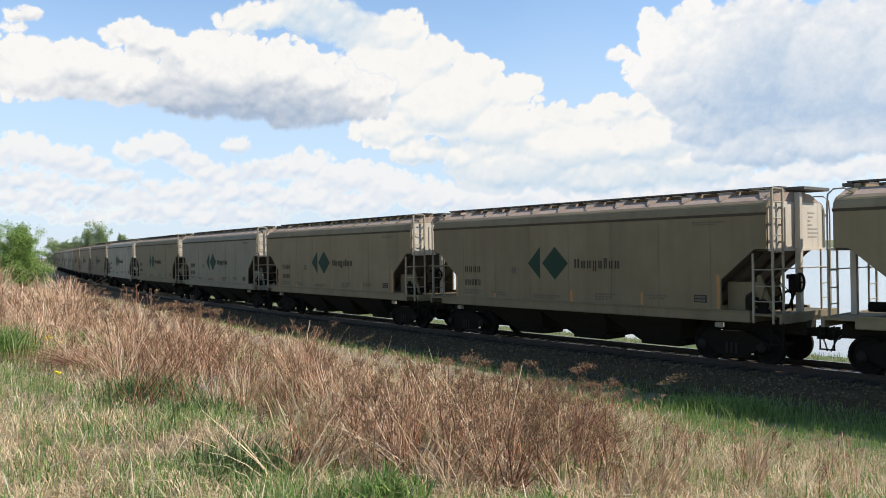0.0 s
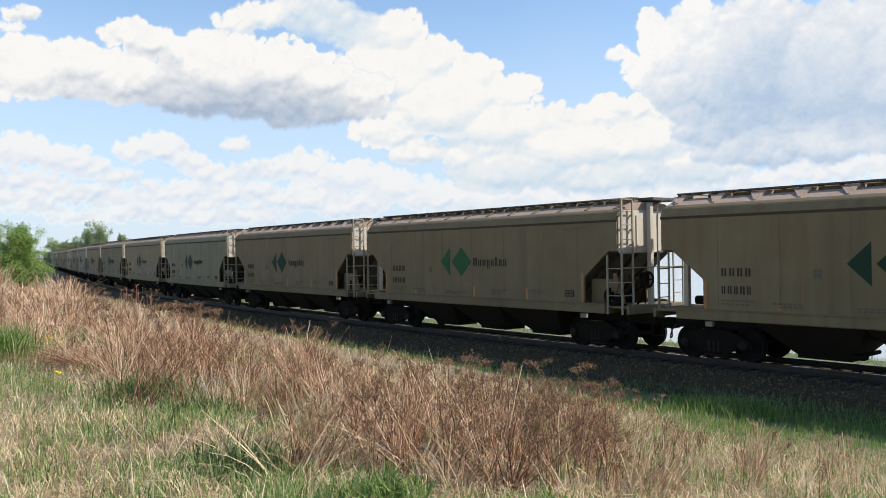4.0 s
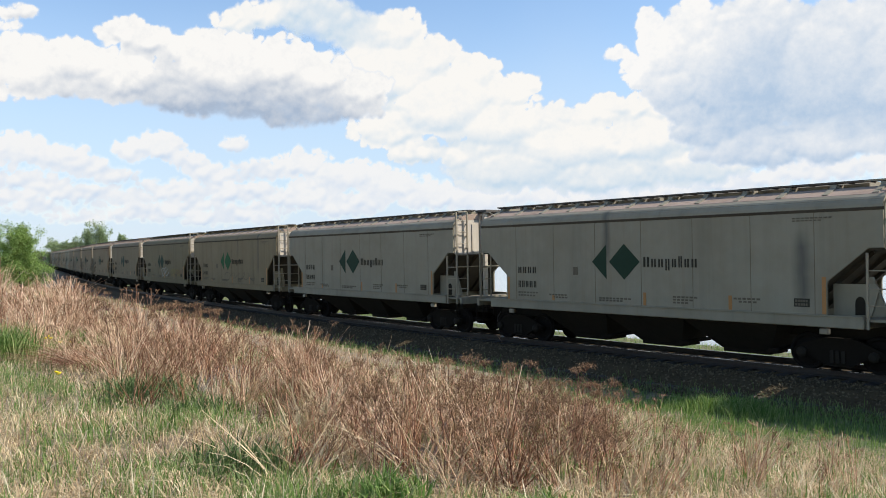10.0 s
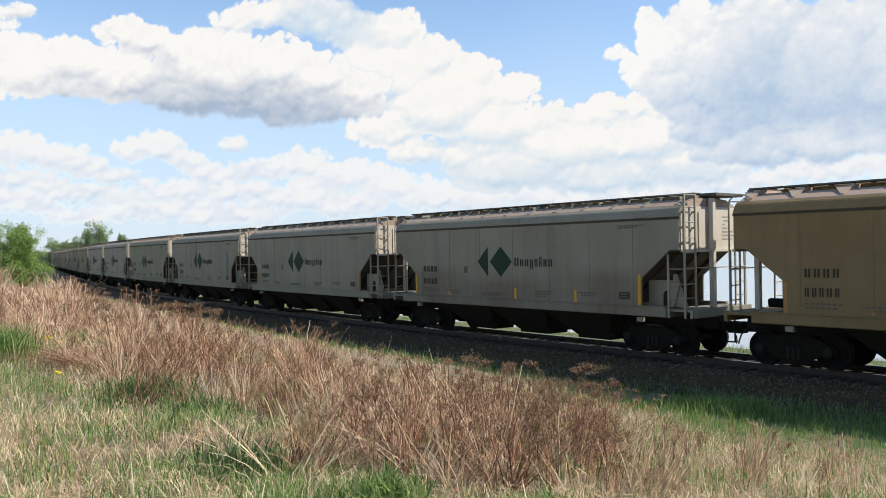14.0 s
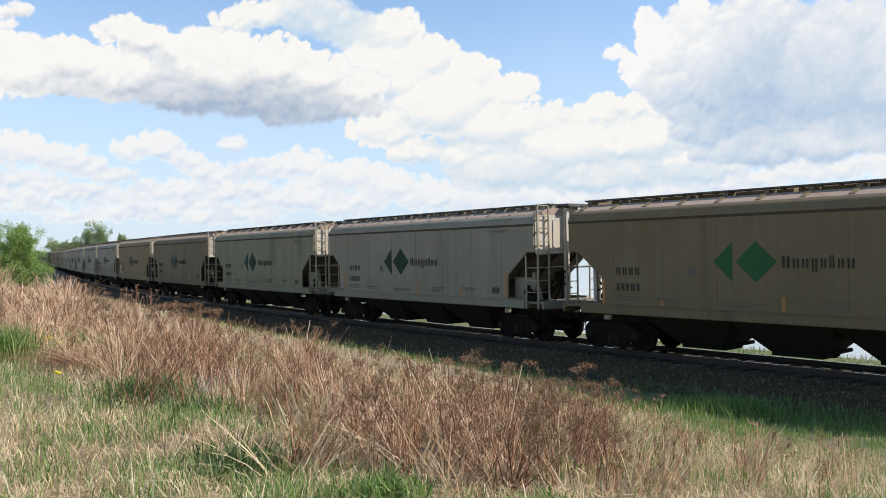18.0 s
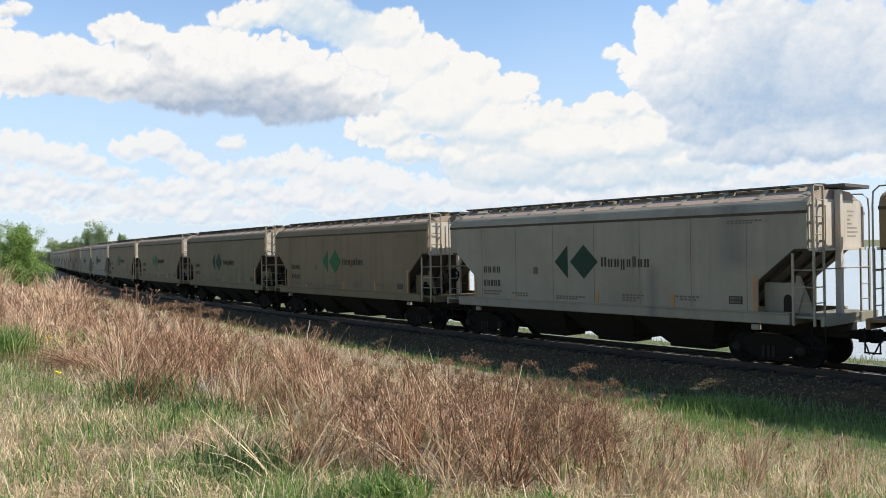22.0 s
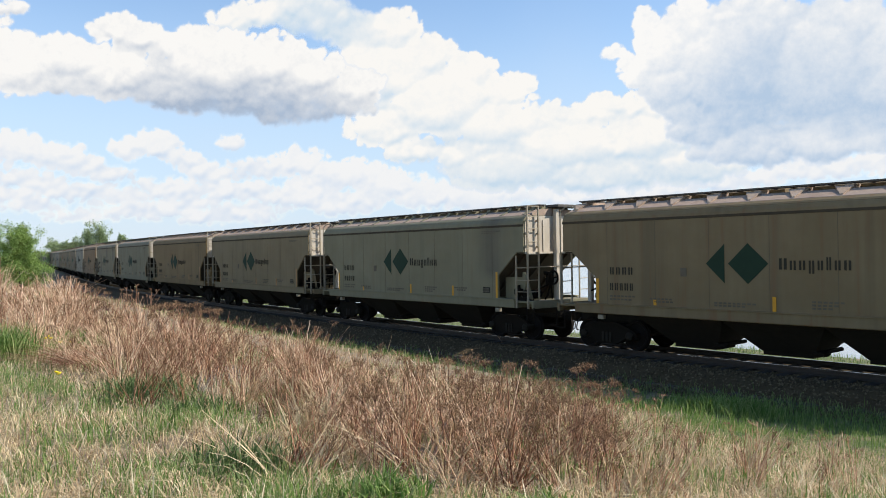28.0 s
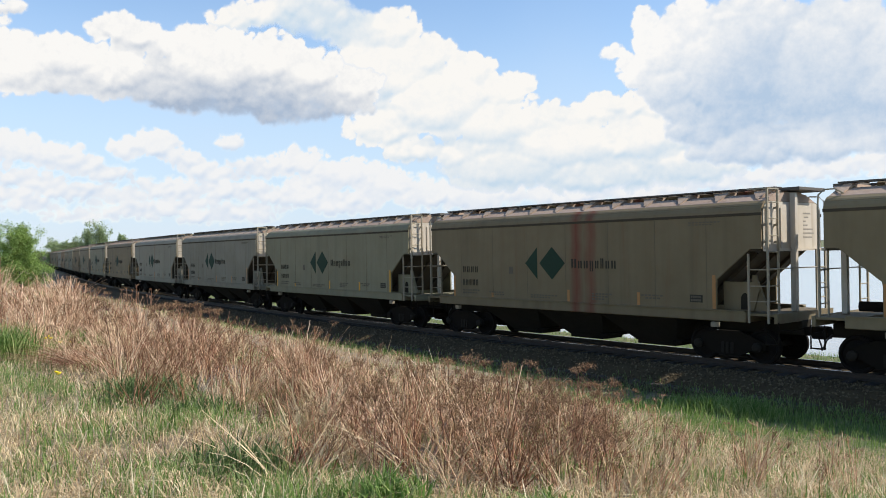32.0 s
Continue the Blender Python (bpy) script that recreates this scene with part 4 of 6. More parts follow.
    for k in range(3):
        for yy in (1.51, 0.985):
            brackets.box(-7.04, -6.955, yy, yy + 0.03, 3.25 + 0.45 * k, 3.31 + 0.45 * k)
    tagged(part("bracket", brackets, BARE, lad), kind="stuff")
    side_lad = Shape().box(-6.58, -6.53, 1.575, 1.625, 1.16, 2.98)
    for z in (1.73, 2.13, 2.56):
        side_lad.tube([(-6.55, 1.60, z), (-7.07, 1.60 if z < 1.5 else 1.55, z)], 0.017, 6)
    part("side_ladder", side_lad, BARE, car)
    # caged ladders between the platforms and the slope sheets
    for x, y0, y1 in ((-1, -1.00, -1.50), (1, -0.98, -1.50), (1, 1.50, 1.00)):
        cage = Shape()
        for yy in (y0, y1):
            cage.box(*sorted((x * 7.07, x * 7.11)), yy - 0.024, yy + 0.024, SILL_Z - 0.05, 3.08)
        for z in (1.73, 2.13, 2.56):
            cage.tube([(x * 7.09, y0, z), (x * 7.09, y1, z)], 0.016, 5)
        part("platform_ladder", cage, BARE, car)
    for x in (-1, 1):
        part("end_rail", Shape().tube([(x * 7.12, -1.52, 2.58), (x * 7.12, 1.52, 2.58)], 0.018, 6), BARE, car)
        a, b = sorted((x * 6.96, x * 7.11))
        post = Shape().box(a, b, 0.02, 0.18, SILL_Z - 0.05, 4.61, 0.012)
        part("end_post", post, END_SUNLIT, car, "pale upright end post, sunlight put into its paint")
        plat = Shape().box(*sorted((x * 6.3, x * 7.28)), -1.5, 1.5, 1.34, 1.40)
        plat.box(*sorted((x * 7.2, x * 7.30)), -1.52, 1.52, 1.16, 1.42, 0.01)
        plat.box(*sorted((x * 6.3, x * 6.46)), -1.5, 1.5, 1.16, 1.34)
        painted("end_platform", plat)
    # handbrake, valves and pipes over one platform
    gear = Shape().box(-7.20, -6.98, 0.40, 0.62, 1.95, 2.35, 0.03)
    gear.box(-7.12, -6.98, 0.30, 0.72, 2.30, 2.42, 0.02)
    gear.tube([(-7.10, 0.50, 1.95), (-6.95, 0.46, 1.6), (-6.7, 0.35, 1.42)], 0.035, 6)
    gear.tube([(-6.95, 0.9, 1.45), (-6.95, 0.88, 1.85), (-6.8, 0.7, 2.05), (-6.6, 0.6, 2.3)], 0.03, 6)
    gear.tube([(-6.6, 1.25, 1.62), (-6.6, 0.55, 1.62)], 0.15, 12)
    gear.box(-6.78, -6.42, 0.95, 1.35, 1.40, 1.52, 0.02)
    gear.tube([(-6.35, 1.30, 1.42), (-6.35, 1.30, 1.95)], 0.06, 8)
    gear.box(-6.50, -6.22, 1.12, 1.42, 1.60, 1.82, 0.03)
    gear.tube([(-6.6, 0.9, 1.7), (-6.75, 0.2, 1.95), (-6.6, -0.6, 1.8)], 0.03, 6)
    gear.tube([(-6.85, 0.15, 1.42), (-6.85, 0.18, 1.9), (-6.5, 0.2, 2.2)], 0.025, 6)
    gear = part("brake_gear", gear, STEEL, car, "dark handbrake gear and air valves")
    part("brake_wheel", Shape().lathe([(0.20, -0.02), (0.26, -0.02), (0.27, 0.0), (0.26, 0.02), (0.20, 0.02), (0.20, -0.02)], 0, 0, 0, 18).box(-0.22, 0.22, -0.015, 0.015, -0.025, 0.025).box(-0.025, 0.025, -0.015, 0.015, -0.22, 0.22), STEEL, gear).matrix_basis = pose(-7.26, 0.51, 2.2, 0, 0, 90)
    part("brake_cylinder", Shape().tube([(6.6, 0.3, 1.62), (5.9, 0.3, 1.62)], 0.13, 14), STEEL, car)
    part("air_reservoir", Shape().tube([(5.3, -0.55, 1.62), (4.75, -0.55, 1.62)], 0.2, 14), STEEL, car)
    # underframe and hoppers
    part("centre_sill", Shape().box(-7.3, 7.3, -0.26, 0.26, 0.78, 1.2, 0.015), GRIME_AND_SHADE, car)
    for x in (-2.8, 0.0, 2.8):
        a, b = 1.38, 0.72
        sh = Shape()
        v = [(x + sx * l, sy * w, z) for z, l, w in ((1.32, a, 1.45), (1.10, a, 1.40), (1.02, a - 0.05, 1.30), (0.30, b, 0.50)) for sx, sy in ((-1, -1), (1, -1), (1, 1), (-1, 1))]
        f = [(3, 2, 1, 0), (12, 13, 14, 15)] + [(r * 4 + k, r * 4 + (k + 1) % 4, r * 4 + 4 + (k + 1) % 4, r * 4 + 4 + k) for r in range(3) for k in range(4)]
        hop = part("hopper", sh.add(v, f), GRIME_AND_SHADE, car)
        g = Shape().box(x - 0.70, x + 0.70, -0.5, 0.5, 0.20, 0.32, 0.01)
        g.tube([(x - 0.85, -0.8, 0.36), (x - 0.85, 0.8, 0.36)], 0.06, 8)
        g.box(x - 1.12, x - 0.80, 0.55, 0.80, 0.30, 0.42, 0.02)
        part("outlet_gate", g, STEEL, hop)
    for x in (-1, 1):
        cp = Shape().box(*sorted((x * 7.25, x * 7.52)), -0.12, 0.12, 0.76, 0.98, 0.03)
        cp.prism([(x * 7.5, -0.16), (x * 7.68, -0.20), (x * 7.72, -0.06), (x * 7.66, 0.02), (x * 7.72, 0.14), (x * 7.62, 0.2), (x * 7.5, 0.14)], "z", 0.70, 1.02)
        coupler = part("coupler", cp, STEEL, car)
        hose = [(x * 7.28, 0.35 * x, 0.86), (x * 7.42, 0.36 * x, 0.70), (x * 7.52, 0.30 * x, 0.52), (x * 7.62, 0.16 * x, 0.42), (x * 7.70, 0.0, 0.40)]
        part("air_hose", Shape().tube(hose, 0.022, 7), RUBBER, coupler)
        part("uncoupling_lever", Shape().tube([(x * 7.3, 1.45, 1.0), (x * 7.34, 0.8, 0.95), (x * 7.5, 0.2, 1.02)], 0.014, 5), STEEL, car)
        st = Shape()
        for xx in (6.98, 7.32):
            st.box(*sorted((x * xx - 0.015, x * xx + 0.015)), 1.50, 1.53, 0.62, 1.2)
        st.box(*sorted((x * 6.97, x * 7.33)), 1.46, 1.56, 0.60, 0.63)
        part("stirrup_step", st, STEEL, car)
    wheels = build_bogie(car, -TRUCK_X) + build_bogie(car, TRUCK_X)
    tagged(car, "weathered beige covered hopper car with green diamond emblem", "freight car", "covered hopper cars of the train")
    return car


WORDS = {"beige": "weathered beige", "beige_rusty": "beige rust-stained", "brown": "dusty brown-grey", "grey": "plain grey", "light": "clean light grey",
         "green_grey": "pale greenish-grey", "olive": "dull olive-beige", "tan": "ochre tan", "orange": "rusty orange-tan", "dirty": "grey mud-splashed",
         "streaked": "beige red-streaked", "smoky": "grey soot-streaked", "smeared": "light grey dark-smeared", "sooty": "light grey sooty-cornered",
         "patched": "greenish-grey dark-patched", "rust_edged": "beige rust-edged", "dark_streak": "beige dark-streaked", "washed": "pale greenish-grey water-stained", "rust_line": "light grey rust-lined"}
AHEAD = "beige grey olive light brown beige tan grey light beige beige brown".split()
COMING = ("beige beige green_grey brown brown beige_rusty rust_edged beige olive dark_streak light smeared green_grey smeared light dirty tan brown washed light brown brown olive brown sooty orange smoky green_grey tan "
          "beige patched beige_rusty rust_line light green_grey streaked beige").split()
# cars whose handbrake stands over the leading platform
TURNED = (3, 7, 9, 10, 11, 12, 13, 14, 15, 18, 20, 24, 28, 31, 32, 33, 34, 35)
# cars whose roofs have wide dusty gussets
WEDGED = (0, 2, 3, 5, 6, 7, 12, 16, 17, 18, 25, 28, 29, 31, 34, 35, 36)
YELLOWED = (12, 15, 30, 31, 34)
BRIGHT = (4, 9, 20, 21, 23)
NEWER = (4, 9, 10, 11, 13, 14, 15, 19, 20, 21, 23, 24, 29, 30, 32, 33)


# how each car's weathering shifts its paint
SHADE = {0: 1.06, 1: 1.32, 2: 1.1, 3: 1.32, 4: 1.3, 6: 1.15, 7: 1.04, 8: 1.04, 9: 1.21, 10: 1.09, 11: 1.09, 12: 1.17, 13: 1.03, 14: 1.04, 15: 1.04, 16: 1.23, 18: 1.13, 19: 1, 20: 1.21, 21: 1.21, 22: 0.97, 23: 1.21, 24: 1.04, 25: 1.15, 26: 1.23, 27: 0.95, 28: 1.15, 30: 1.1, 31: 1.17, 32: 1.06, 33: 0.93, 34: 1.12, 35: 1}


# on a few cars the emblem and lettering sit farther forward or back
FORWARD = {13: -0.08, 18: 0.33, 19: 0.46, 24: -0.2, 33: 0.15}


def repaint(car, number, tone, bright, newer):
    for o in car.children_recursive:
        for slot in o.material_slots:
            if slot.link == "OBJECT":
                slot.material = PAINT[tone]
                k = SHADE.get(number, 1.15)
                o.color = (0.99 * k, k, 0.965 * k, 1.0)
        if bright and o.name.startswith("emblem"):
            o.material_slots[0].link = "OBJECT"
            o.material_slots[0].material = GREEN_B
        if newer and o.name.startswith("letter_bar"):
            o.location = (0.17, 0, 0.05)
        if newer and o.name.startswith("emblem"):
            o.location = (0.02, 0, 0.05)
        if number in WEDGED and o.name.startswith("roof_saddle"):
            o.data = WEDGE[0]
            o.material_slots[0].link = "OBJECT"
            o.material_slots[0].material = DUST
        if number in TURNED and o.name.startswith("brake_gear"):
            o.matrix_basis = pose(0, 0, 0, 0, 0, 180)
        if number in YELLOWED and o.name.startswith("reflector"):
            o.material_slots[0].link = "OBJECT"
            o.material_slots[0].material = YELLOW
    tagged(car, WORDS[tone] + " covered hopper car with %s green diamond emblem" % ("bright" if bright else "dark"))


CARS = []
first_car = build_car()
for number in range(-len(AHEAD), len(COMING)):
    tone = AHEAD[-number - 1] if number < 0 else COMING[number]
    car = first_car if number == -len(AHEAD) else copy_thing(first_car, Matrix())
    CARS.append((number, car, tone))
for number, car, tone in CARS:
    repaint(car, number, tone, number in BRIGHT, number in NEWER)
    for o in car.children_recursive:
        if number in FORWARD and o.name.startswith(("emblem", "letter_bar")):
            o.location.x += FORWARD[number]


# spray-painted scrawls and splashes on some sides
def scrawl(number, name, label, material, points, width):
    """A flat painted stroke on a car's near side, through points (x, z)."""
    car = [c for n, c, t in CARS if n == number][0]
    sheet = [o for o in car.children if o.name.startswith("side_sheet") and min(v.co.y for v in o.data.vertices) > 0][0]
    sh = Shape()
    left, right = [], []
    for i, (x, z) in enumerate(points):
        x0, z0 = points[max(i - 1, 0)]
        x1, z1 = points[min(i + 1, len(points) - 1)]
        d = math.hypot(x1 - x0, z1 - z0) or 1.0
        nx, nz = -(z1 - z0) / d * width / 2, (x1 - x0) / d * width / 2
        left.append((x + nx, 1.609, z + nz))
        right.append((x - nx, 1.609, z - nz))
    k = len(points)
    sh.add(left + right, [(i, i + 1, k + i + 1, k + i) for i in range(k - 1)])
    part(name, sh, material, sheet, label)


def loops(x0, x1, z0, z1, turns, seed):
    """Points of a loose looping hand."""
    rng = random.Random(seed)
    pts = []
    n = turns * 26
    sizes = [rng.uniform(0.6, 1.0) for _ in range(turns + 2)]
    for i in range(n + 1):
        t = i / n
        a = t * turns * 6.2832
        k = t * turns
        r = (z1 - z0) / 2 * (sizes[int(k)] * (1 - k % 1) + sizes[int(k) + 1] * (k % 1))
        pts.append((x0 + (x1 - x0) * t + math.cos(a * 1.13) * r * 1.5, (z0 + z1) / 2 + math.sin(a) * r))
    return pts


SPRAY_WHITE = plain("spray_white", (0.27, 0.26, 0.22), 0.7, 0.0, 0.5)
SPRAY_OCHRE = plain("spray_ochre", (0.19, 0.145, 0.045), 0.7, 0.0, 0.5, 3.0)
SPRAY_RED = plain("spray_red", (0.22, 0.085, 0.05), 0.7, 0.0, 0.5)
SPRAY_BROWN = plain("spray_brown", (0.10, 0.075, 0.05), 0.7, 0.0, 0.5)
for number, material, x0, x1, z0, z1, turns, width in ((1, SPRAY_WHITE, -1.2, -4.3, 1.6, 2.3, 6, 0.045), (1, SPRAY_WHITE, 0.9, 0.0, 1.75, 2.0, 3, 0.03), (8, SPRAY_WHITE, 0.4, -1.2, 1.6, 2.3, 3, 0.07),
                                                       (8, SPRAY_OCHRE, -2.3, -4.9, 1.65, 2.2, 6, 0.13), (8, SPRAY_RED, -3.6, -5.2, 1.75, 2.15, 4, 0.05), (9, SPRAY_BROWN, 0.8, -3.6, 1.65, 2.15, 5, 0.025), (18, SPRAY_BROWN, 2.0, -1.6, 1.6, 2.0, 5, 0.03)):
    scrawl(number, "spray_scrawl", "faded spray-painted scrawl", material, loops(x0, x1, z0, z1, turns, number), width)

# ---- plants ----
def blades(x, y, z, height, width, lean, bend, rs):
    """Bent tapering blades: arrays of verts and faces."""
    n = len(x)
    a = rs.uniform(0, 6.283, n)
    wx, wy = np.cos(a) * width / 2, np.sin(a) * width / 2
    d = rs.uniform(0, 6.283, n)
    lx, ly = np.cos(d) * lean * height + bend[0] * height, np.sin(d) * lean * height + bend[1] * height
    base, mid, tip = np.stack([x, y, z - 0.03], 1), np.stack([x + lx * 0.35, y + ly * 0.35, z + height * 0.6], 1), np.stack([x + lx, y + ly, z + height * np.clip(1.05 - 0.35 * lean, 0.25, 1)], 1)
    w = np.stack([wx, wy, np.zeros(n)], 1)
    v = np.stack([base - w, base + w, mid + w * 0.8, mid - w * 0.8, tip], 1).reshape(-1, 3)
    k = np.arange(n) * 5
    return v, np.stack([k + 3, k + 2, k + 4], 1), np.stack([k, k + 1, k + 2, k + 3], 1)


def spread(n, rs, x0, x1, y0, y1, power=1.6):
    """Points on the bank within the picture's wedge, denser towards the camera."""
    y = y0 + (y1 - y0) * rs.rand(n) ** power
    x = x0 * y + (x1 - x0) * y * rs.rand(n)
    return x, y


def grass_patch(name, n, seed, y0, y1, height, width, lean, material, label, keep, power=1.6):
    rs = np.random.RandomState(seed)
    x, y = spread(n, rs, -0.62, 0.62, y0, y1, power)
    s, u = to_track(x, y)
    ok = keep(x, y, s, u, rs) & (u > 2.3 + 1.2 * rs.rand(n) ** 2)
    x, y = x[ok], y[ok]
    z = ground_height(x, y)
    m = len(x)
    far = np.clip(y / 14.0, 1.0, 3.5)
    v, t, q = blades(x, y, z, rs.uniform(height[0], height[1], m), rs.uniform(width[0], width[1], m) * far, rs.uniform(lean[0], lean[1], m), (0.05, 0.0), rs)
    tagged(new(name, array_mesh(name, v, t, q, material)), label, "grass", kind="stuff")


grass_patch("dry_grass", 80000, 41, 3.6, 20, (0.08, 0.26), (0.005, 0.012), (0.6, 1.8), DRY, "pale flattened dry grass on the bank",
            lambda x, y, s, u, rs: (rs.rand(len(x)) < np.clip(0.75 - 0.40 * greenness(x, y, u) - 0.9 * weediness(x, y, u), 0.06, 1)) & (u > 6.3 + wave(x, y, 0.8, 36)), 1.3)
grass_patch("dry_grass", 80000, 44, 15, 60, (0.12, 0.34), (0.004, 0.009), (0.4, 1.4), DRY, "pale dry grass farther along the bank",
            lambda x, y, s, u, rs: (rs.rand(len(x)) < np.clip(0.70 - 0.5 * greenness(x, y, u), 0.1, 1)) & (u > 6.0), 1.3)
grass_patch("green_grass", 95000, 42, 3.6, 20, (0.08, 0.26), (0.005, 0.011), (0.1, 0.6), GRASS, "fresh green spring grass",
            lambda x, y, s, u, rs: rs.rand(len(x)) < np.clip(0.10 + 0.60 * greenness(x, y, u), 0.04, 1), 1.3)
grass_patch("green_grass", 70000, 45, 16, 60, (0.10, 0.34), (0.004, 0.009), (0.1, 0.7), GRASS, "fresh green grass beside the ballast",
            lambda x, y, s, u, rs: rs.rand(len(x)) < np.clip(0.05 + 0.75 * greenness(x, y, u), 0.0, 1), 1.2)


grass_patch("shoulder_grass", 60000, 49, 9, 45, (0.06, 0.22), (0.004, 0.009), (0.2, 0.9), GRASS, "thin weeds and grass at the ballast's foot",
            lambda x, y, s, u, rs: (u < 5.0) & (rs.rand(len(x)) < 0.25 + 0.35 * wave(x, y, 0.9, 39)), 1.0)


def far_bank_grass():
    rs = np.random.RandomState(58)
    n = 16000
    s, d = -8 + 70 * rs.rand(n) ** 1.4, rs.uniform(-7.6, -2.6, n)
    x, y = on_track(s, d)
    z = ground_height(x, y)
    v, t, q = blades(x, y, z, rs.uniform(0.06, 0.22, n), rs.uniform(0.008, 0.018, n), rs.uniform(0.1, 0.6, n), (0, 0), rs)
    tagged(new("shore_grass", array_mesh("shore_grass", v, t, q, GRASS)), "yellow-green grass between the track and the lake", "grass", kind="stuff")


far_bank_grass()


def ribbons(foot, out, length, width, droop, rs, segs=4):
    """Long dry leaves that rise and arch over, in strips."""
    n = len(foot)
    t = np.linspace(0, 1, segs + 1)[None, :, None]
    up = np.sqrt(np.clip(1 - (np.linalg.norm(out, axis=1) * 0.8) ** 2, 0.08, 1))
    d = np.concatenate([out, up[:, None]], 1)[:, None]
    c = foot[:, None] + d * t * length[:, None, None]
    c[:, :, 2] -= (droop * length)[:, None] * (t[:, :, 0] ** 2.2)
    c[:, :, :2] += (out * (droop * length)[:, None])[:, None] * (t ** 2) * 0.5
    a = rs.uniform(0, 6.283, n)
    w = np.stack([np.cos(a), np.sin(a), np.zeros(n)], 1)[:, None] * width[:, None, None] / 2 * (1.05 - t ** 3 * 0.7)
    v = np.stack([c - w, c + w], 2).reshape(-1, 3)
    k = (np.arange(n) * (segs + 1) * 2)[:, None] + np.arange(segs)[None] * 2
    return v, np.stack([k, k + 1, k + 3, k + 2], -1).reshape(-1, 4)


def pale_patch(x, y):
    """1 where straw-coloured tussocks stand, 0 where the reddish ones do."""
    return 0.12 + 0.8 * smooth(-0.35, 0.35, wave(x, y, 1.6, 61) + 0.15)


def straw_tussocks(name, count, per, seed, y0, y1, material, label, length, width, keep, power=1.5, flat=1.0):
    rs = np.random.RandomState(seed)
    x, y = spread(count, rs, -0.62, 0.6, y0, y1, power)
    s, u = to_track(x, y)
    ok = (rs.rand(count) < keep(x, y, u)) & (u > 4.5)
    x, y = x[ok], y[ok]
    m = len(x)
    own = np.repeat(np.arange(m), per)
    n = len(own)
    # each tussock is a few bunches that lean together
    bunch = own * 5 + rs.randint(0, 5, n)
    lean_x, lean_y = rs.normal(0.0, 0.42, m * 5), rs.normal(0.0, 0.30, m * 5)
    b, rr = rs.uniform(0, 6.283, n), rs.beta(1.3, 5.0, n) * 0.55
    out = np.stack([np.cos(b) * rr + lean_x[bunch], np.sin(b) * rr + lean_y[bunch]], 1) * flat
    px, py = x[own] + rs.normal(0, 0.10, n) + 0.12 * lean_x[bunch], y[own] + rs.normal(0, 0.10, n)
    foot = np.stack([px, py, ground_height(px, py) - 0.02], 1)
    far = np.clip(py / 13.0, 1.0, 2.5)
    grown = (0.25 + 0.75 * smooth(10.3, 13.5, u[ok]))[own] * rs.uniform(0.75, 1.15, m)[own]
    v, q = ribbons(foot, out, rs.uniform(length[0], length[1], n) * grown, rs.uniform(width[0], width[1], n) * far, rs.beta(1.2, 2.0, n) * 0.9, rs)
    tagged(new(name, array_mesh(name, v, EMPTY3, q, material)), label, "grass", kind="stuff")


straw_tussocks("tall_straw", 300, 50, 43, 5.9, 45, DRY, "tussocks of long arching straw-coloured dead grass", (0.45, 1.05), (0.007, 0.014), lambda x, y, u: weediness(x, y, u) * 1.6 * pale_patch(x, y) + 0.012 * (y > 9))
straw_tussocks("rust_straw", 520, 26, 53, 12.0, 50, STALK, "dense stand of reddish-tan dead grass along the crest of the bank", (0.30, 0.80), (0.006, 0.012), lambda x, y, u: 1.3 * weediness(x, y, u), 1.2)
straw_tussocks("rust_straw", 130, 30, 47, 5.0, 45, STALK, "tussocks of reddish-brown dead grass", (0.45, 0.95), (0.006, 0.011), lambda x, y, u: weediness(x, y, u) * 1.8 * (1 - pale_patch(x, y)) * (0.6 + 0.4 * smooth(22, 10, y)))
straw_tussocks("grey_stems", 120, 24, 46, 5.0, 40, GREY_STEM, "bleached grey dead stems", (0.30, 0.70), (0.006, 0.011), lambda x, y, u: weediness(x, y, u))
straw_tussocks("flat_straw", 4200, 12, 48, 3.8, 20, LITTER, "flattened straw in the short grass", (0.14, 0.40), (0.005, 0.009), lambda x, y, u: np.clip(0.5 - 0.4 * weediness(x, y, u), 0, 1) * (u > 6.5), 1.3, 2.2)


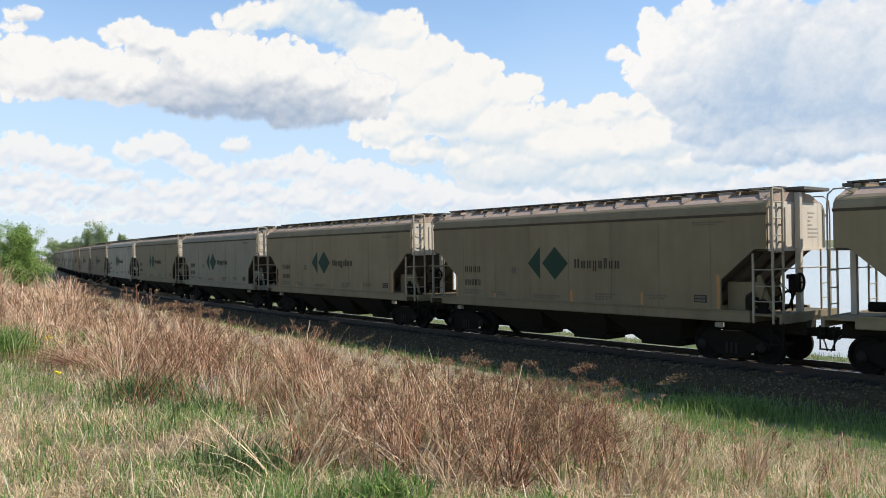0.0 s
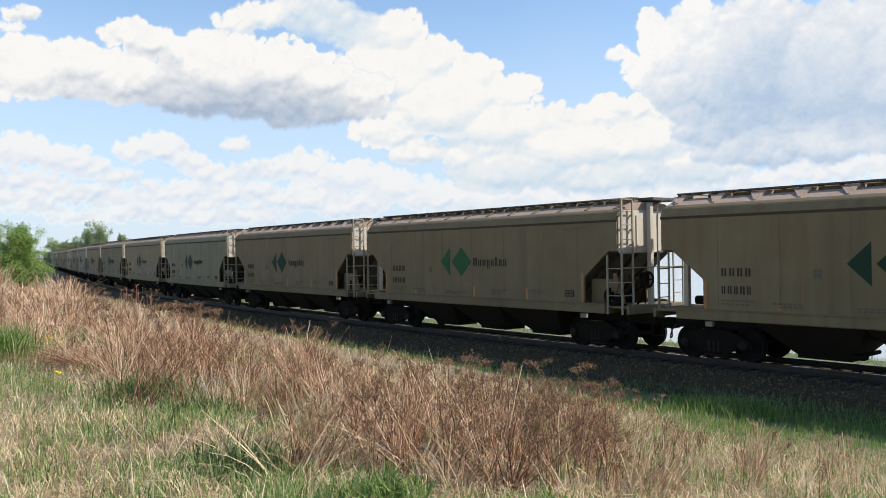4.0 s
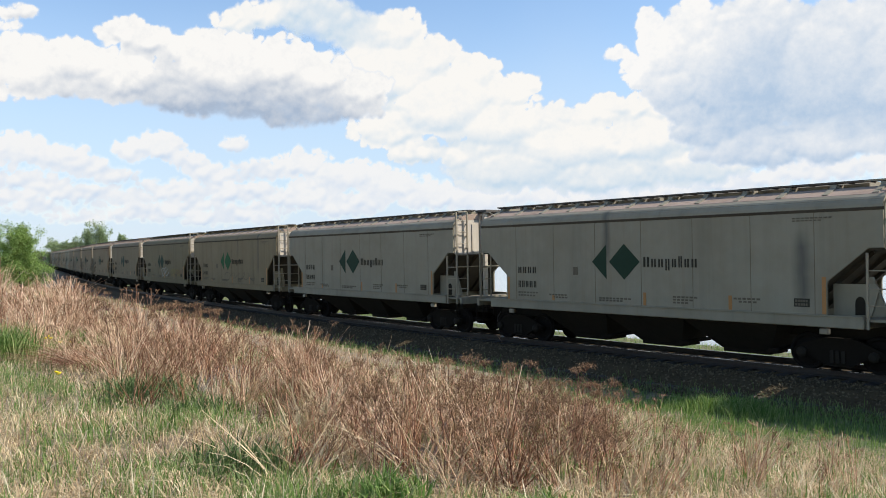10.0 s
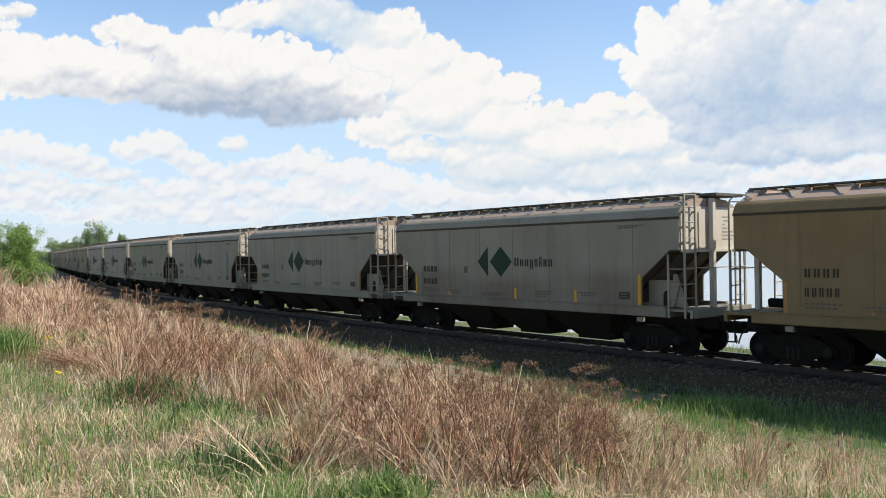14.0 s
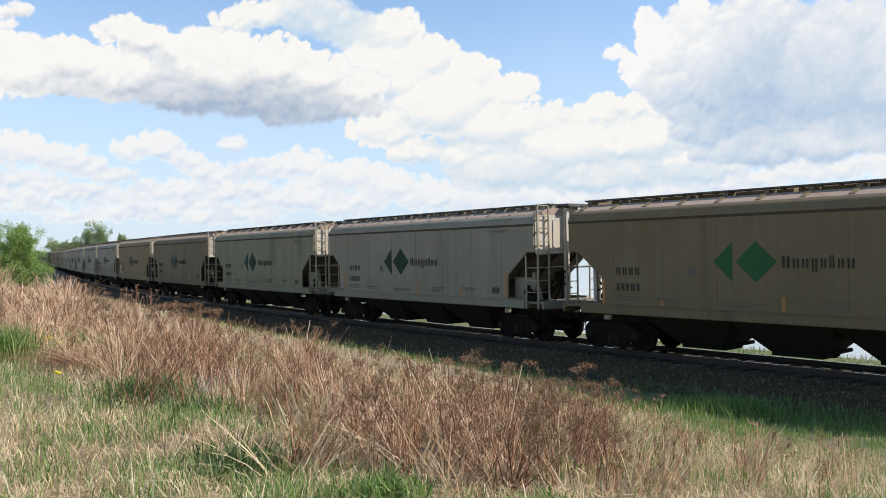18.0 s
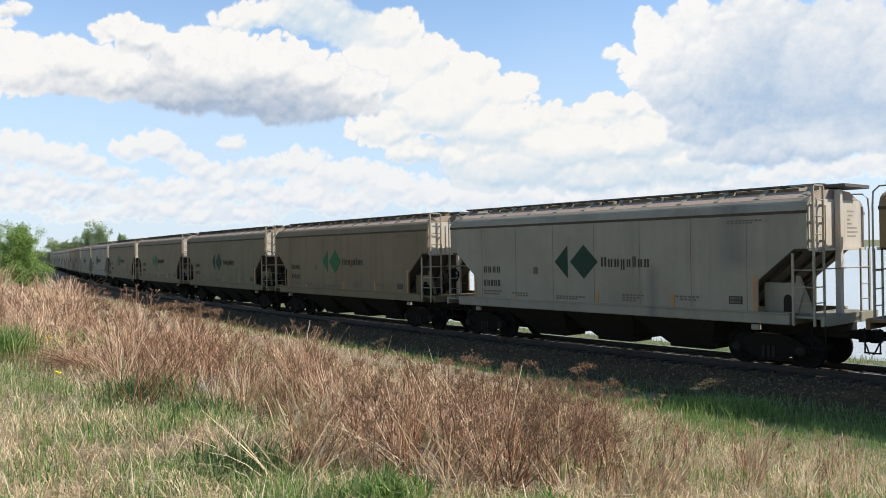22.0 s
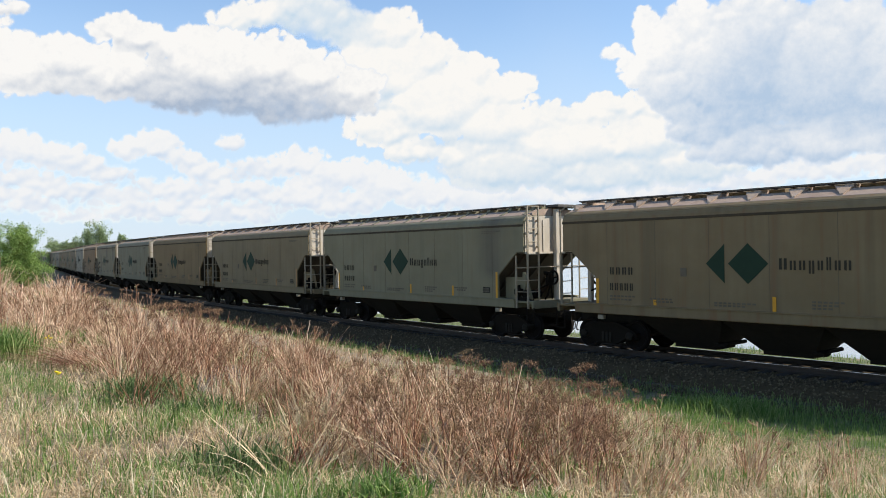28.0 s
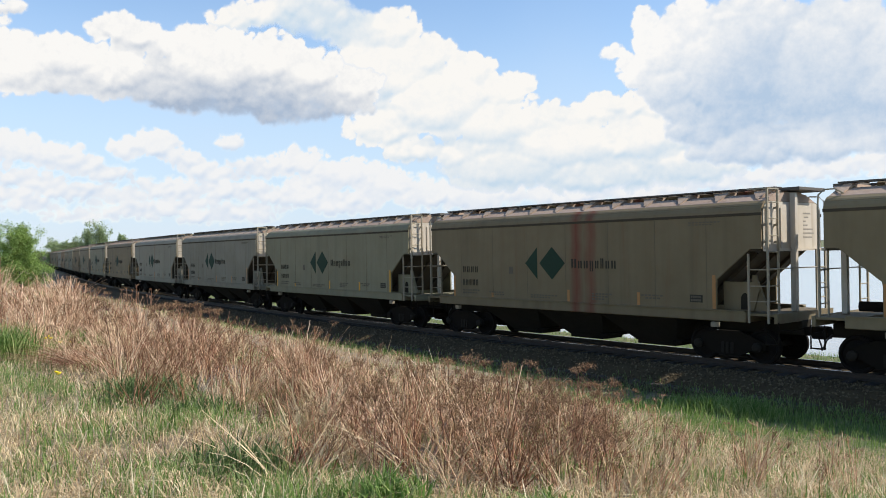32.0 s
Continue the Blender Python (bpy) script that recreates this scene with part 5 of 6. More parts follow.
def stalk_mesh(name, n, x, y, z, tall, rs, spray=9, gain=1.0):
    """Dead stalks that fork near the top into a flat dry head, as arrays."""
    a = rs.uniform(0, 6.283, n)
    lean = rs.beta(1.3, 3.0, n) * 0.75 * tall
    tx, ty = x + np.cos(a) * lean, y + np.sin(a) * lean
    tz = z + tall * rs.uniform(0.85, 1.0, n) - 0.25 * lean
    foot, top = np.stack([x, y, z - 0.03], 1), np.stack([tx, ty, tz], 1)
    mid = foot * 0.45 + top * 0.55
    mid[:, :2] -= np.stack([np.cos(a), np.sin(a)], 1) * (lean * 0.15)[:, None]
    r = rs.uniform(0.0024, 0.0050, n) * gain
    ang = np.arange(3) * 2.094
    ring = np.stack([np.cos(ang), np.sin(ang), np.zeros(3)], 1)
    v = np.concatenate([foot[:, None] + ring * r[:, None, None], mid[:, None] + ring * r[:, None, None] * 0.8, top[:, None] + ring * r[:, None, None] * 0.5], 1).reshape(-1, 3)
    k = np.arange(n) * 9
    quads = np.concatenate([np.stack([k + o + c, k + o + (c + 1) % 3, k + o + 3 + (c + 1) % 3, k + o + 3 + c], 1) for o in (0, 3) for c in range(3)])
    m = n * spray
    own = np.repeat(np.arange(n), spray)
    t = np.where(rs.rand(m) < 0.75, rs.uniform(0.80, 0.95, m), rs.uniform(0.55, 0.95, m))
    root = mid[own] * (1 - t)[:, None] + top[own] * t[:, None]
    b = rs.uniform(0, 6.283, m)
    out_r = rs.uniform(0.01, 0.065, m) * (0.6 + tall[own])
    rise = np.maximum(top[own, 2] - root[:, 2] + rs.uniform(-0.012, 0.014, m), 0.01)
    out = np.stack([np.cos(b) * out_r, np.sin(b) * out_r, rise], 1)
    w = np.stack([-np.sin(b), np.cos(b), np.zeros(m)], 1) * (r[own] * 0.7)[:, None]
    knee = root + out * np.array([0.62, 0.62, 0.45])
    sv = np.stack([root - w, root + w, knee + w * 0.8, knee - w * 0.8, root + out], 1).reshape(-1, 3)
    kk = len(v) + np.arange(m) * 5
    return np.concatenate([v, sv]), np.stack([kk + 3, kk + 2, kk + 4], 1), np.concatenate([quads, np.stack([kk, kk + 1, kk + 2, kk + 3], 1)]), root + out


def flecks(centres, size, rs):
    """Small tilted diamonds: seed heads and leaves."""
    n = len(centres)
    a = rs.normal(size=(n, 3))
    a /= np.linalg.norm(a, axis=1)[:, None]
    b = np.cross(a, rs.normal(size=(n, 3)))
    b /= np.linalg.norm(b, axis=1)[:, None]
    s = size[:, None]
    v = np.stack([centres - a * s, centres + b * s * 0.6, centres + a * s, centres - b * s * 0.6], 1).reshape(-1, 3)
    k = np.arange(n) * 4
    return v, np.stack([k, k + 1, k + 2, k + 3], 1)


def weed_stuff(name, n, seed, y0, y1, label):
    rs = np.random.RandomState(seed)
    x, y = spread(n, rs, -0.60, 0.45, y0, y1, 1.2)
    s, u = to_track(x, y)
    ok = rs.rand(n) < np.clip(weediness(x, y, u) * 1.6 * (1 - pale_patch(x, y)) + 0.004, 0, 1)
    x, y = x[ok], y[ok]
    z = ground_height(x, y)
    tall = rs.uniform(0.40, 0.85, len(x)) * (0.75 + 0.25 * wave(x, y, 2.4, 37))
    v, t, q, tips = stalk_mesh(name, len(x), x, y, z, tall, rs, 6, np.clip(y / 9.0, 1.0, 3.0))
    tagged(new(name, array_mesh(name, v, t, q, STALK)), label, "weeds", kind="stuff")
    pick = rs.rand(len(tips)) < 0.2
    c = np.repeat(tips[pick], 3, 0) + rs.normal(0, 0.010, (int(pick.sum()) * 3, 3)) * np.array([1, 1, 0.4])
    fv, fq = flecks(c, rs.uniform(0.008, 0.016, len(c)) * np.clip(c[:, 1] / 12, 1, 2.2), rs)
    tagged(new("seed_heads", array_mesh("seed_heads", fv, EMPTY3, fq, HEADS)), "brown dried flower heads on the weeds", "weeds", kind="stuff")


weed_stuff("dead_weeds", 1300, 51, 6.0, 70.0, "belt of reddish-brown dead weed stalks")


def curved_stems(foot, tall, lean, toward, radius, rs, segs=5):
    """Three-sided stems that bow outwards and wander a little: vertices, quads, tips and the last direction."""
    n = len(foot)
    t = np.linspace(0, 1, segs + 1)
    c = np.repeat(foot[:, None], segs + 1, 1)
    bow = (lean * tall)[:, None] * t[None] ** rs.uniform(1.0, 1.9, n)[:, None]
    c[:, :, 0] += np.cos(toward)[:, None] * bow
    c[:, :, 1] += np.sin(toward)[:, None] * bow
    c[:, :, 2] += tall[:, None] * t[None] * (1 - (0.16 * lean ** 2)[:, None] * t[None]) / np.sqrt(1 + 0.45 * lean ** 2)[:, None]
    drift = np.cumsum(rs.normal(0, 0.016, (n, segs + 1, 3)), 1) * np.array([1, 1, 0.3])
    c += (drift - drift[:, :1]) * np.minimum(tall, 1.0)[:, None, None]
    ang = np.arange(3) * 2.0944
    ring = np.stack([np.cos(ang), np.sin(ang), np.zeros(3)], 1)
    w = radius[:, None] * (1.0 - 0.55 * t[None])
    v = (c[:, :, None] + ring[None, None] * w[:, :, None, None]).reshape(-1, 3)
    k = (np.arange(n) * (segs + 1) * 3)[:, None, None] + (np.arange(segs) * 3)[None, :, None]
    i, j = np.arange(3)[None, None], (np.arange(3)[None, None] + 1) % 3
    quads = np.stack([k + i, k + j, k + 3 + j, k + 3 + i], -1).reshape(-1, 4)
    return v, quads, c[:, -1], c[:, -1] - c[:, -2]


def dry_heads(tips, size, rs, rays=9, bits=5):
    """Flat branching heads of dried florets over the tips: ray triangles and florets."""
    n = len(tips)
    b, r = rs.uniform(0, 6.283, (n, rays)), np.sqrt(rs.rand(n, rays)) * size[:, None]
    out = tips[:, None] + np.stack([np.cos(b) * r, np.sin(b) * r, 0.03 + rs.normal(0, 0.012, (n, rays)) - 0.5 * r ** 2 / size[:, None]], 2)
    root = np.repeat((tips - np.array([0, 0, 0.09]) * (size / 0.08)[:, None])[:, None], rays, 1)
    side = np.stack([-np.sin(b), np.cos(b), np.zeros((n, rays))], 2) * 0.0022
    rv = np.stack([root - side, root + side, out + side, out - side], 2).reshape(-1, 3)
    rk = np.arange(n * rays) * 4
    c = np.repeat(out.reshape(-1, 3), bits, 0)
    c = c + rs.normal(0, 1, c.shape) * np.repeat(np.repeat(size, rays), bits)[:, None] * np.array([0.2, 0.2, 0.11])
    fv, fq = flecks(c, rs.uniform(0.055, 0.13, len(c)) * np.repeat(np.repeat(size, rays), bits), rs)
    return np.concatenate([rv, fv]), np.concatenate([np.stack([rk, rk + 1, rk + 2, rk + 3], 1), fq + len(rv)])


def dead_clump(x, y, n, wide, tall, tilt, headed, seed, stalk, head, label, fan=0.45):
    """One bunch of dead stalks: bunched shoots fanning from a few crowns, some with dried heads."""
    rs = np.random.RandomState(seed)
    crowns = rs.normal(0, wide, (max(3, n // 9), 2))
    crown_lean = rs.normal(0, 0.22, crowns.shape) + np.array(tilt)
    own = rs.randint(0, len(crowns), n)
    spot = crowns[own] + rs.normal(0, 0.035, (n, 2))
    z0 = float(ground_height(x, y)[0])
    foot = np.concatenate([spot, (ground_height(spot[:, 0] + x, spot[:, 1] + y) - z0 - 0.03)[:, None]], 1)
    pull = crown_lean[own] + rs.normal(0, fan * 0.5, (n, 2)) + spot * 0.5
    lean, toward = np.clip(np.hypot(pull[:, 0], pull[:, 1]), 0, 1.6), np.arctan2(pull[:, 1], pull[:, 0])
    length = tall * rs.uniform(0.55, 1.08, n) * (0.85 + 0.3 * rs.rand(len(crowns)))[own]
    gain = max(1.0, y / 11.0)
    v, q, tips, last = curved_stems(foot, length, lean, toward, rs.uniform(0.0028, 0.0080, n) * gain, rs)
    ob = tagged(new("weed_clump"), label, "weeds", "dead weed clumps on the bank")
    ob.location = (x, y, z0)
    tagged(part("stalk_bunch", array_mesh("stalk_bunch", v, EMPTY3, q, stalk), stalk, ob), kind="stuff")
    pick = (rs.rand(n) < headed) & (lean < 0.9)
    if pick.sum():
        hv, hq = dry_heads(tips[pick], rs.uniform(0.045, 0.105, int(pick.sum())) * (1 + 0.3 * (gain - 1)), rs)
        tagged(part("dry_head", array_mesh("dry_head", hv, EMPTY3, hq, head), head, ob, "brown dried flower heads"), kind="stuff")


def weed_masses():
    rng = random.Random(21)
    # the thick brown stand on the brow of the bank
    made = 0
    while made < 40:
        y = 6.4 + 3.9 * rng.random() ** 1.25
        slant = rng.uniform(-0.20, 0.205)
        if (slant > 0.17 and y > 8.0) or rng.random() < 0.45 * abs(slant + 0.02) / 0.2:
            continue
        tall = rng.uniform(0.60, 0.95) * (1.0 - 0.35 * max(0.0, abs(slant) - 0.12) / 0.085)
        dead_clump(slant * y, y, rng.randint(24, 46), rng.uniform(0.12, 0.28), tall, (rng.gauss(0, 0.30), rng.gauss(0, 0.16)), rng.choice((0.1, 0.3, 0.5, 0.7)), 600 + made,
                   rng.choice((STALK, PALE_STALK, PALE_STALK, RED_STALK)), UMBEL, "thick clump of reddish-brown dead stalks with flat dry heads", 0.6)
        made += 1
    # the stand thins out into the short grass
    for k in range(14):
        y = rng.uniform(6.6, 9.4)
        slant = rng.uniform(0.19, 0.27)
        dead_clump(slant * y, y, rng.randint(6, 16), rng.uniform(0.10, 0.25), rng.uniform(0.32, 0.55), (rng.gauss(0.1, 0.3), rng.gauss(0, 0.2)), 0.3, 660 + k, rng.choice((STALK, PALE_STALK)), UMBEL, "sparse low dead stalks at the edge of the weeds", 0.6)
    # the taller pinkish stand farther left, falling off towards the track
    for k in range(36):
        y = 9.4 + 6.0 * rng.random()
        slant = rng.uniform(-0.43, -0.15)
        u = float(to_track(slant * y, y)[1][0])
        if u < 11.0:
            continue
        fall = 0.45 + 0.55 * float(smooth(11.0, 14.0, u))
        dead_clump(slant * y, y, rng.randint(18, 40), rng.uniform(0.14, 0.34), rng.uniform(0.70, 1.10) * fall, (rng.gauss(0.05, 0.36), rng.gauss(0, 0.16)), rng.choice((0.0, 0.1, 0.3, 0.6)), 700 + k,
                   rng.choice((PALE_STALK, PALE_STALK, STALK, RED_STALK)), UMBEL, "tall clump of bent pinkish-tan dead stalks", 0.6)
    # along the crest towards the bushes
    for k in range(50):
        y = 15.0 + 19.0 * rng.random()
        slant = rng.uniform(-0.60, -0.30)
        u = float(to_track(slant * y, y)[1][0])
        if u < 11.0:
            continue
        dead_clump(slant * y, y, rng.randint(26, 46), rng.uniform(0.25, 0.55), (rng.uniform(0.65, 1.0) + 0.014 * max(0.0, y - 18) + 0.35 * float(smooth(-0.40, -0.54, slant))) * (0.5 + 0.5 * float(smooth(11.0, 14.0, u))), (rng.gauss(0.0, 0.25), rng.gauss(0, 0.1)),
                   rng.choice((0.0, 0.15, 0.5)), 800 + k, rng.choice((PALE_STALK, PALE_STALK, STALK)), UMBEL, "tan and reddish dead stalks on the crest of the bank", 0.5)
    # matted stalks that fell over towards the short grass
    for k in range(9):
        x, y = rng.uniform(-6.6, -4.8), rng.uniform(12.4, 15.0)
        dead_clump(x, y, rng.randint(40, 60), 0.28, rng.uniform(0.7, 1.0), (-1.5, rng.gauss(-0.15, 0.2)), 0.0, 900 + k, RED_STALK if k % 2 else PALE_STALK, UMBEL, "flattened reddish dead stalks lying in the grass")
    # a few bleached upright shoots in the short grass
    for x, y, n, tall in ((2.50, 6.85, 16, 0.62), (2.85, 7.6, 14, 0.5), (3.6, 7.3, 10, 0.55), (2.2, 7.9, 14, 0.5), (4.3, 9.0, 10, 0.5), (1.75, 6.6, 22, 0.55)):
        dead_clump(x, y, n, 0.07, tall, (0.08, 0.0), 0.15, 940 + n + int(10 * x), PALE_STALK, UMBEL, "pale upright dead shoots in short grass", 0.22)


def weed_clump(x, y, n, wide, tall, seed):
    rs = np.random.RandomState(seed)
    n = max(8, int(n * 0.6))
    gx, gy = rs.normal(0, wide, n), rs.normal(0, wide, n)
    z0 = float(ground_height(x, y)[0])
    gz = ground_height(gx + x, gy + y) - z0
    ob = tagged(new("weed_clump"), "clump of reddish-brown dead weed stalks with dry heads", "weeds", "dead weed clumps on the bank")
    ob.location = (x, y, z0)
    v, t, q, tips = stalk_mesh("stalks", n, gx, gy, gz, rs.uniform(0.6, 1.05, n) * tall, rs, 9, max(1.0, y / 10))
    tagged(part("stalk_bunch", array_mesh("stalk_bunch", v, t, q, STALK), STALK, ob), kind="stuff")
    pick = np.repeat(rs.rand(n) < 0.45, 9) & (rs.rand(len(tips)) < 0.8)
    c = np.repeat(tips[pick], 4, 0) + rs.normal(0, 0.011, (pick.sum() * 4, 3)) * np.array([1, 1, 0.35])
    fv, fq = flecks(c, rs.uniform(0.006, 0.012, len(c)) * max(1.0, y / 11), rs)
    tagged(part("dry_head", array_mesh("dry_head", fv, EMPTY3, fq, HEADS), HEADS, ob, "brown dried flower heads"), kind="stuff")


def straw_clump(x, y, n, tall, tilt, seed):
    rs = np.random.RandomState(seed)
    b, rr = rs.uniform(0, 6.283, n), rs.beta(1.3, 3.0, n) * 0.8
    out = np.stack([np.cos(b) * rr + tilt[0], np.sin(b) * rr + tilt[1]], 1)
    foot = np.concatenate([rs.normal(0, 0.06, (n, 2)), np.full((n, 1), -0.02)], 1)
    ob = tagged(new("straw_clump"), "upright clump of cream-coloured dead grass", "grass", "straw clumps on the bank")
    ob.location = (x, y, float(ground_height(x, y)[0]))
    v, q = ribbons(foot, out, rs.uniform(0.5, 1.0, n) * tall, rs.uniform(0.005, 0.011, n) * max(1.0, y / 10), rs.uniform(0.05, 0.4, n), rs)
    tagged(part("leaves", array_mesh("leaves", v, EMPTY3, q, DRY), DRY, ob), kind="stuff")


for i, (x, y, n, tall, tx, ty) in enumerate(((2.95, 7.75, 46, 0.68, 0.08, 0.0), (3.55, 7.3, 20, 0.6, 0.1, 0.0), (-3.7, 11.3, 60, 1.05, -0.25, 0.0), (-2.6, 10.9, 60, 0.95, 0.25, 0.1), (-1.5, 8.6, 70, 0.85, 0.3, 0.0),
                                              (-0.9, 7.4, 60, 0.75, -0.3, 0.0), (0.45, 7.6, 70, 0.85, -0.1, 0.0), (0.9, 7.1, 60, 0.8, 0.2, 0.0), (-5.2, 14.0, 60, 1.0, 0.3, 0.0), (-6.8, 17.0, 60, 1.1, -0.1, 0.0),
                                              (-8.8, 21.5, 60, 1.2, 0.1, 0.0), (-11.5, 26.0, 60, 1.2, -0.1, 0.0), (-14.5, 29.5, 60, 1.2, 0.1, 0.0))):
    straw_clump(x, y, n, tall * (0.62 if x < 2 else 1.0), (tx, ty), 130 + i)


def umbel_meshes(seed):
    """A bent brown stem forking into a flat dried head, one metre tall."""
    rs = np.random.RandomState(seed)
    bend = rs.uniform(0.05, 0.32)
    top = Vector((bend, 0.0, 0.97))
    stem = Shape().tube([(0, 0, -0.04), (bend * 0.25, 0.01, 0.4), (bend * 0.62, 0.0, 0.74), top * 0.93], 0.0055, 5, 0.0035)
    tips = []
    for k in range(13):
        a, r = k * 2.4, 0.10 * math.sqrt((k + 0.5) / 13)
        tip = top + Vector((math.cos(a) * r, math.sin(a) * r, rs.uniform(-0.012, 0.012) - 0.25 * r))
        stem.tube([top * 0.90, (top * 0.93 + tip) * 0.5 + Vector((0, 0, -0.008)), tip], 0.0022, 3, 0.0015)
        tips.append(tip[:])
    for k in range(2):
        a = rs.uniform(0, 6.28)
        p = top * rs.uniform(0.6, 0.8)
        tip = p + Vector((math.cos(a) * 0.11, math.sin(a) * 0.11, 0.14))
        stem.tube([p, tip], 0.003, 4, 0.002)
        tips += [(tip + Vector((rs.normal(0, 0.02), rs.normal(0, 0.02), 0)))[:] for _ in range(4)]
    c = np.repeat(np.array(tips), 12, 0)
    c = c + rs.normal(0, 1, c.shape) * np.array([0.018, 0.018, 0.018]) - np.array([0, 0, 0.01])
    v, q = flecks(c, rs.uniform(0.006, 0.013, len(c)), rs)
    return stem.mesh("stem", BROWN_STEM), array_mesh("flower_head", v, EMPTY3, q, UMBEL)


def umbel_stalks():
    kinds = [umbel_meshes(500 + k) for k in range(7)]
    rng = random.Random(77)

    def stand(x, y, tall):
        stem, head = rng.choice(kinds)
        ob = tagged(new("weed_stalk"), "tall dead brown weed stalk with a flat dried head", "weed", "dead weed stalks on the bank")
        ob.matrix_basis = pose(x, y, float(ground_height(x, y)[0]), rng.uniform(-8, 8), rng.uniform(-8, 8), rng.uniform(0, 360)) @ Matrix.Scale(tall, 4)
        part("stem", stem, BROWN_STEM, ob)
        tagged(part("flower_head", head, UMBEL, ob, "flat brown dried flower head"), kind="stuff")

    spots = []
    for k in range(62):
        y = 6.3 + 3.4 * rng.random() ** 1.3
        spots.append((rng.uniform(-0.12, 0.21) * y, y, rng.uniform(0.48, 0.78)))
    for k in range(34):
        x, y = on_track(rng.uniform(0, 30), rng.uniform(10.6, 12.0))
        spots.append((float(x), float(y), rng.uniform(0.4, 0.62)))
    for k in range(26):
        y = rng.uniform(9.5, 14.0)
        spots.append((rng.uniform(-0.38, 0.05) * y, y, rng.uniform(0.45, 0.7)))
    for x, y, tall in spots:
        u = float(to_track(x, y)[1][0])
        if not (-0.40 < x / y < 0.25 and u > 9.5 and x + 0.55 * y > 2.0):
            continue
        stand(x, y, tall)
    # tall plumes that stand clear of the rest: place and height of the top
    for x, y, top in ((-4.28, 14.0, 2.38), (-4.03, 14.0, 2.41), (-3.74, 14.0, 2.30), (-3.92, 14.2, 2.26), (-5.05, 13.0, 2.52), (-4.84, 13.0, 2.56), (-4.63, 13.0, 2.42), (-4.46, 13.1, 2.46), (-5.4, 13.2, 2.50), (-2.75, 13.0, 2.05),
                      (0.02, 9.0, 2.00), (0.16, 9.0, 2.03), (0.33, 9.1, 1.96), (0.80, 9.0, 1.93), (0.92, 9.1, 1.95), (1.36, 9.0, 1.92), (1.50, 9.1, 1.86), (1.72, 8.8, 1.80), (-0.6, 9.2, 2.02), (-0.45, 9.3, 1.98), (1.05, 7.6, 1.92), (0.70, 7.4, 1.98), (1.32, 7.5, 1.84)):
        stand(x, y, min(1.3, top - float(ground_height(x, y)[0])))


umbel_stalks()


def leafy_tuft(x, y, n, wide, tall, seed, leaf=GRASS):
    rs = np.random.RandomState(seed)
    gx, gy = rs.normal(0, wide, n), rs.normal(0, wide, n)
    z0 = float(ground_height(x, y)[0])
    v, t, q = blades(gx, gy, np.zeros(n), rs.uniform(0.4, 1.0, n) * tall, rs.uniform(0.010, 0.024, n), rs.uniform(0.2, 0.9, n), (0, 0), rs)
    ob = tagged(new("green_tuft"), "tuft of fresh green leaves among dry stalks", "plant", "green tufts")
    ob.location = (x, y, z0)
    tagged(part("leaves", array_mesh("leaves", v, t, q, leaf), leaf, ob), kind="stuff")


def dandelion(x, y, seed):
    rs = random.Random(seed)
    ob = tagged(new("dandelion"), "small yellow dandelion in the grass", "flower", "dandelions")
    ob.location = (x, y, float(ground_height(x, y)[0]))
    h = rs.uniform(0.16, 0.24)
    part("stem", Shape().tube([(0, 0, -0.02), (0.01, 0, h * 0.5), (0.015, 0.01, h)], 0.004, 5), GRASS, ob)
    part("bloom", Shape().lathe([(0.0, 0.0), (0.02, 0.002), (0.036, 0.014), (0.026, 0.024), (0.0, 0.03)], 0, 0, 0, 10), BLOOM, ob).matrix_basis = pose(0.015, 0.01, h, 90 + rs.uniform(-25, 25), rs.uniform(-25, 25), 0)


weed_masses()
rim = random.Random(9)
for k in range(26):
    s = -1.0 + 1.35 * k + rim.uniform(-0.5, 0.5)
    x, y = on_track(s, 11.2 + rim.uniform(-0.6, 0.9))
    if -0.3 < float(x / y) < 0.22:
        weed_clump(float(x), float(y), rim.randint(10, 22), rim.uniform(0.12, 0.28), rim.uniform(0.4, 0.65), 300 + k)
for i, (x, y, n, wide, tall) in enumerate(((0.4, 11.0, 26, 0.25, 0.72), (0.95, 11.1, 26, 0.25, 0.75), (1.45, 11.2, 24, 0.22, 0.72), (1.95, 11.4, 18, 0.2, 0.75), (-0.3, 11.4, 24, 0.3, 0.7), (2.2, 11.6, 14, 0.25, 0.62), (3.1, 12.2, 12, 0.25, 0.6), (-13.2, 30.4, 26, 0.6, 0.9), (-11.4, 30.0, 26, 0.35, 0.95), (-9.6, 29.0, 20, 0.4, 0.85), (-17.5, 38.0, 30, 0.8, 1.0), (2.95, 7.75, 26, 0.09, 0.62), (3.5, 7.3, 12, 0.10, 0.75))):
    weed_clump(x, y, n, wide, tall, 90 + i)
for i, (x, y, n, wide, tall) in enumerate(((-0.42, 5.55, 300, 0.13, 0.30), (-3.85, 10.3, 420, 0.30, 0.42), (-7.85, 14.3, 900, 0.24, 0.80), (-1.8, 6.9, 380, 0.26, 0.40), (0.66, 5.55, 200, 0.12, 0.26), (-9.6, 19.5, 400, 0.6, 0.35), (-2.9, 9.4, 300, 0.25, 0.3), (-1.1, 6.7, 160, 0.25, 0.22), (6.3, 18.6, 700, 0.40, 0.48), (6.9, 18.3, 600, 0.35, 0.42), (5.7, 19.1, 400, 0.35, 0.36))):
    leafy_tuft(x, y, n, wide, tall, 190 + i, DARK_LEAF if i in (1, 3, 6) else GRASS)
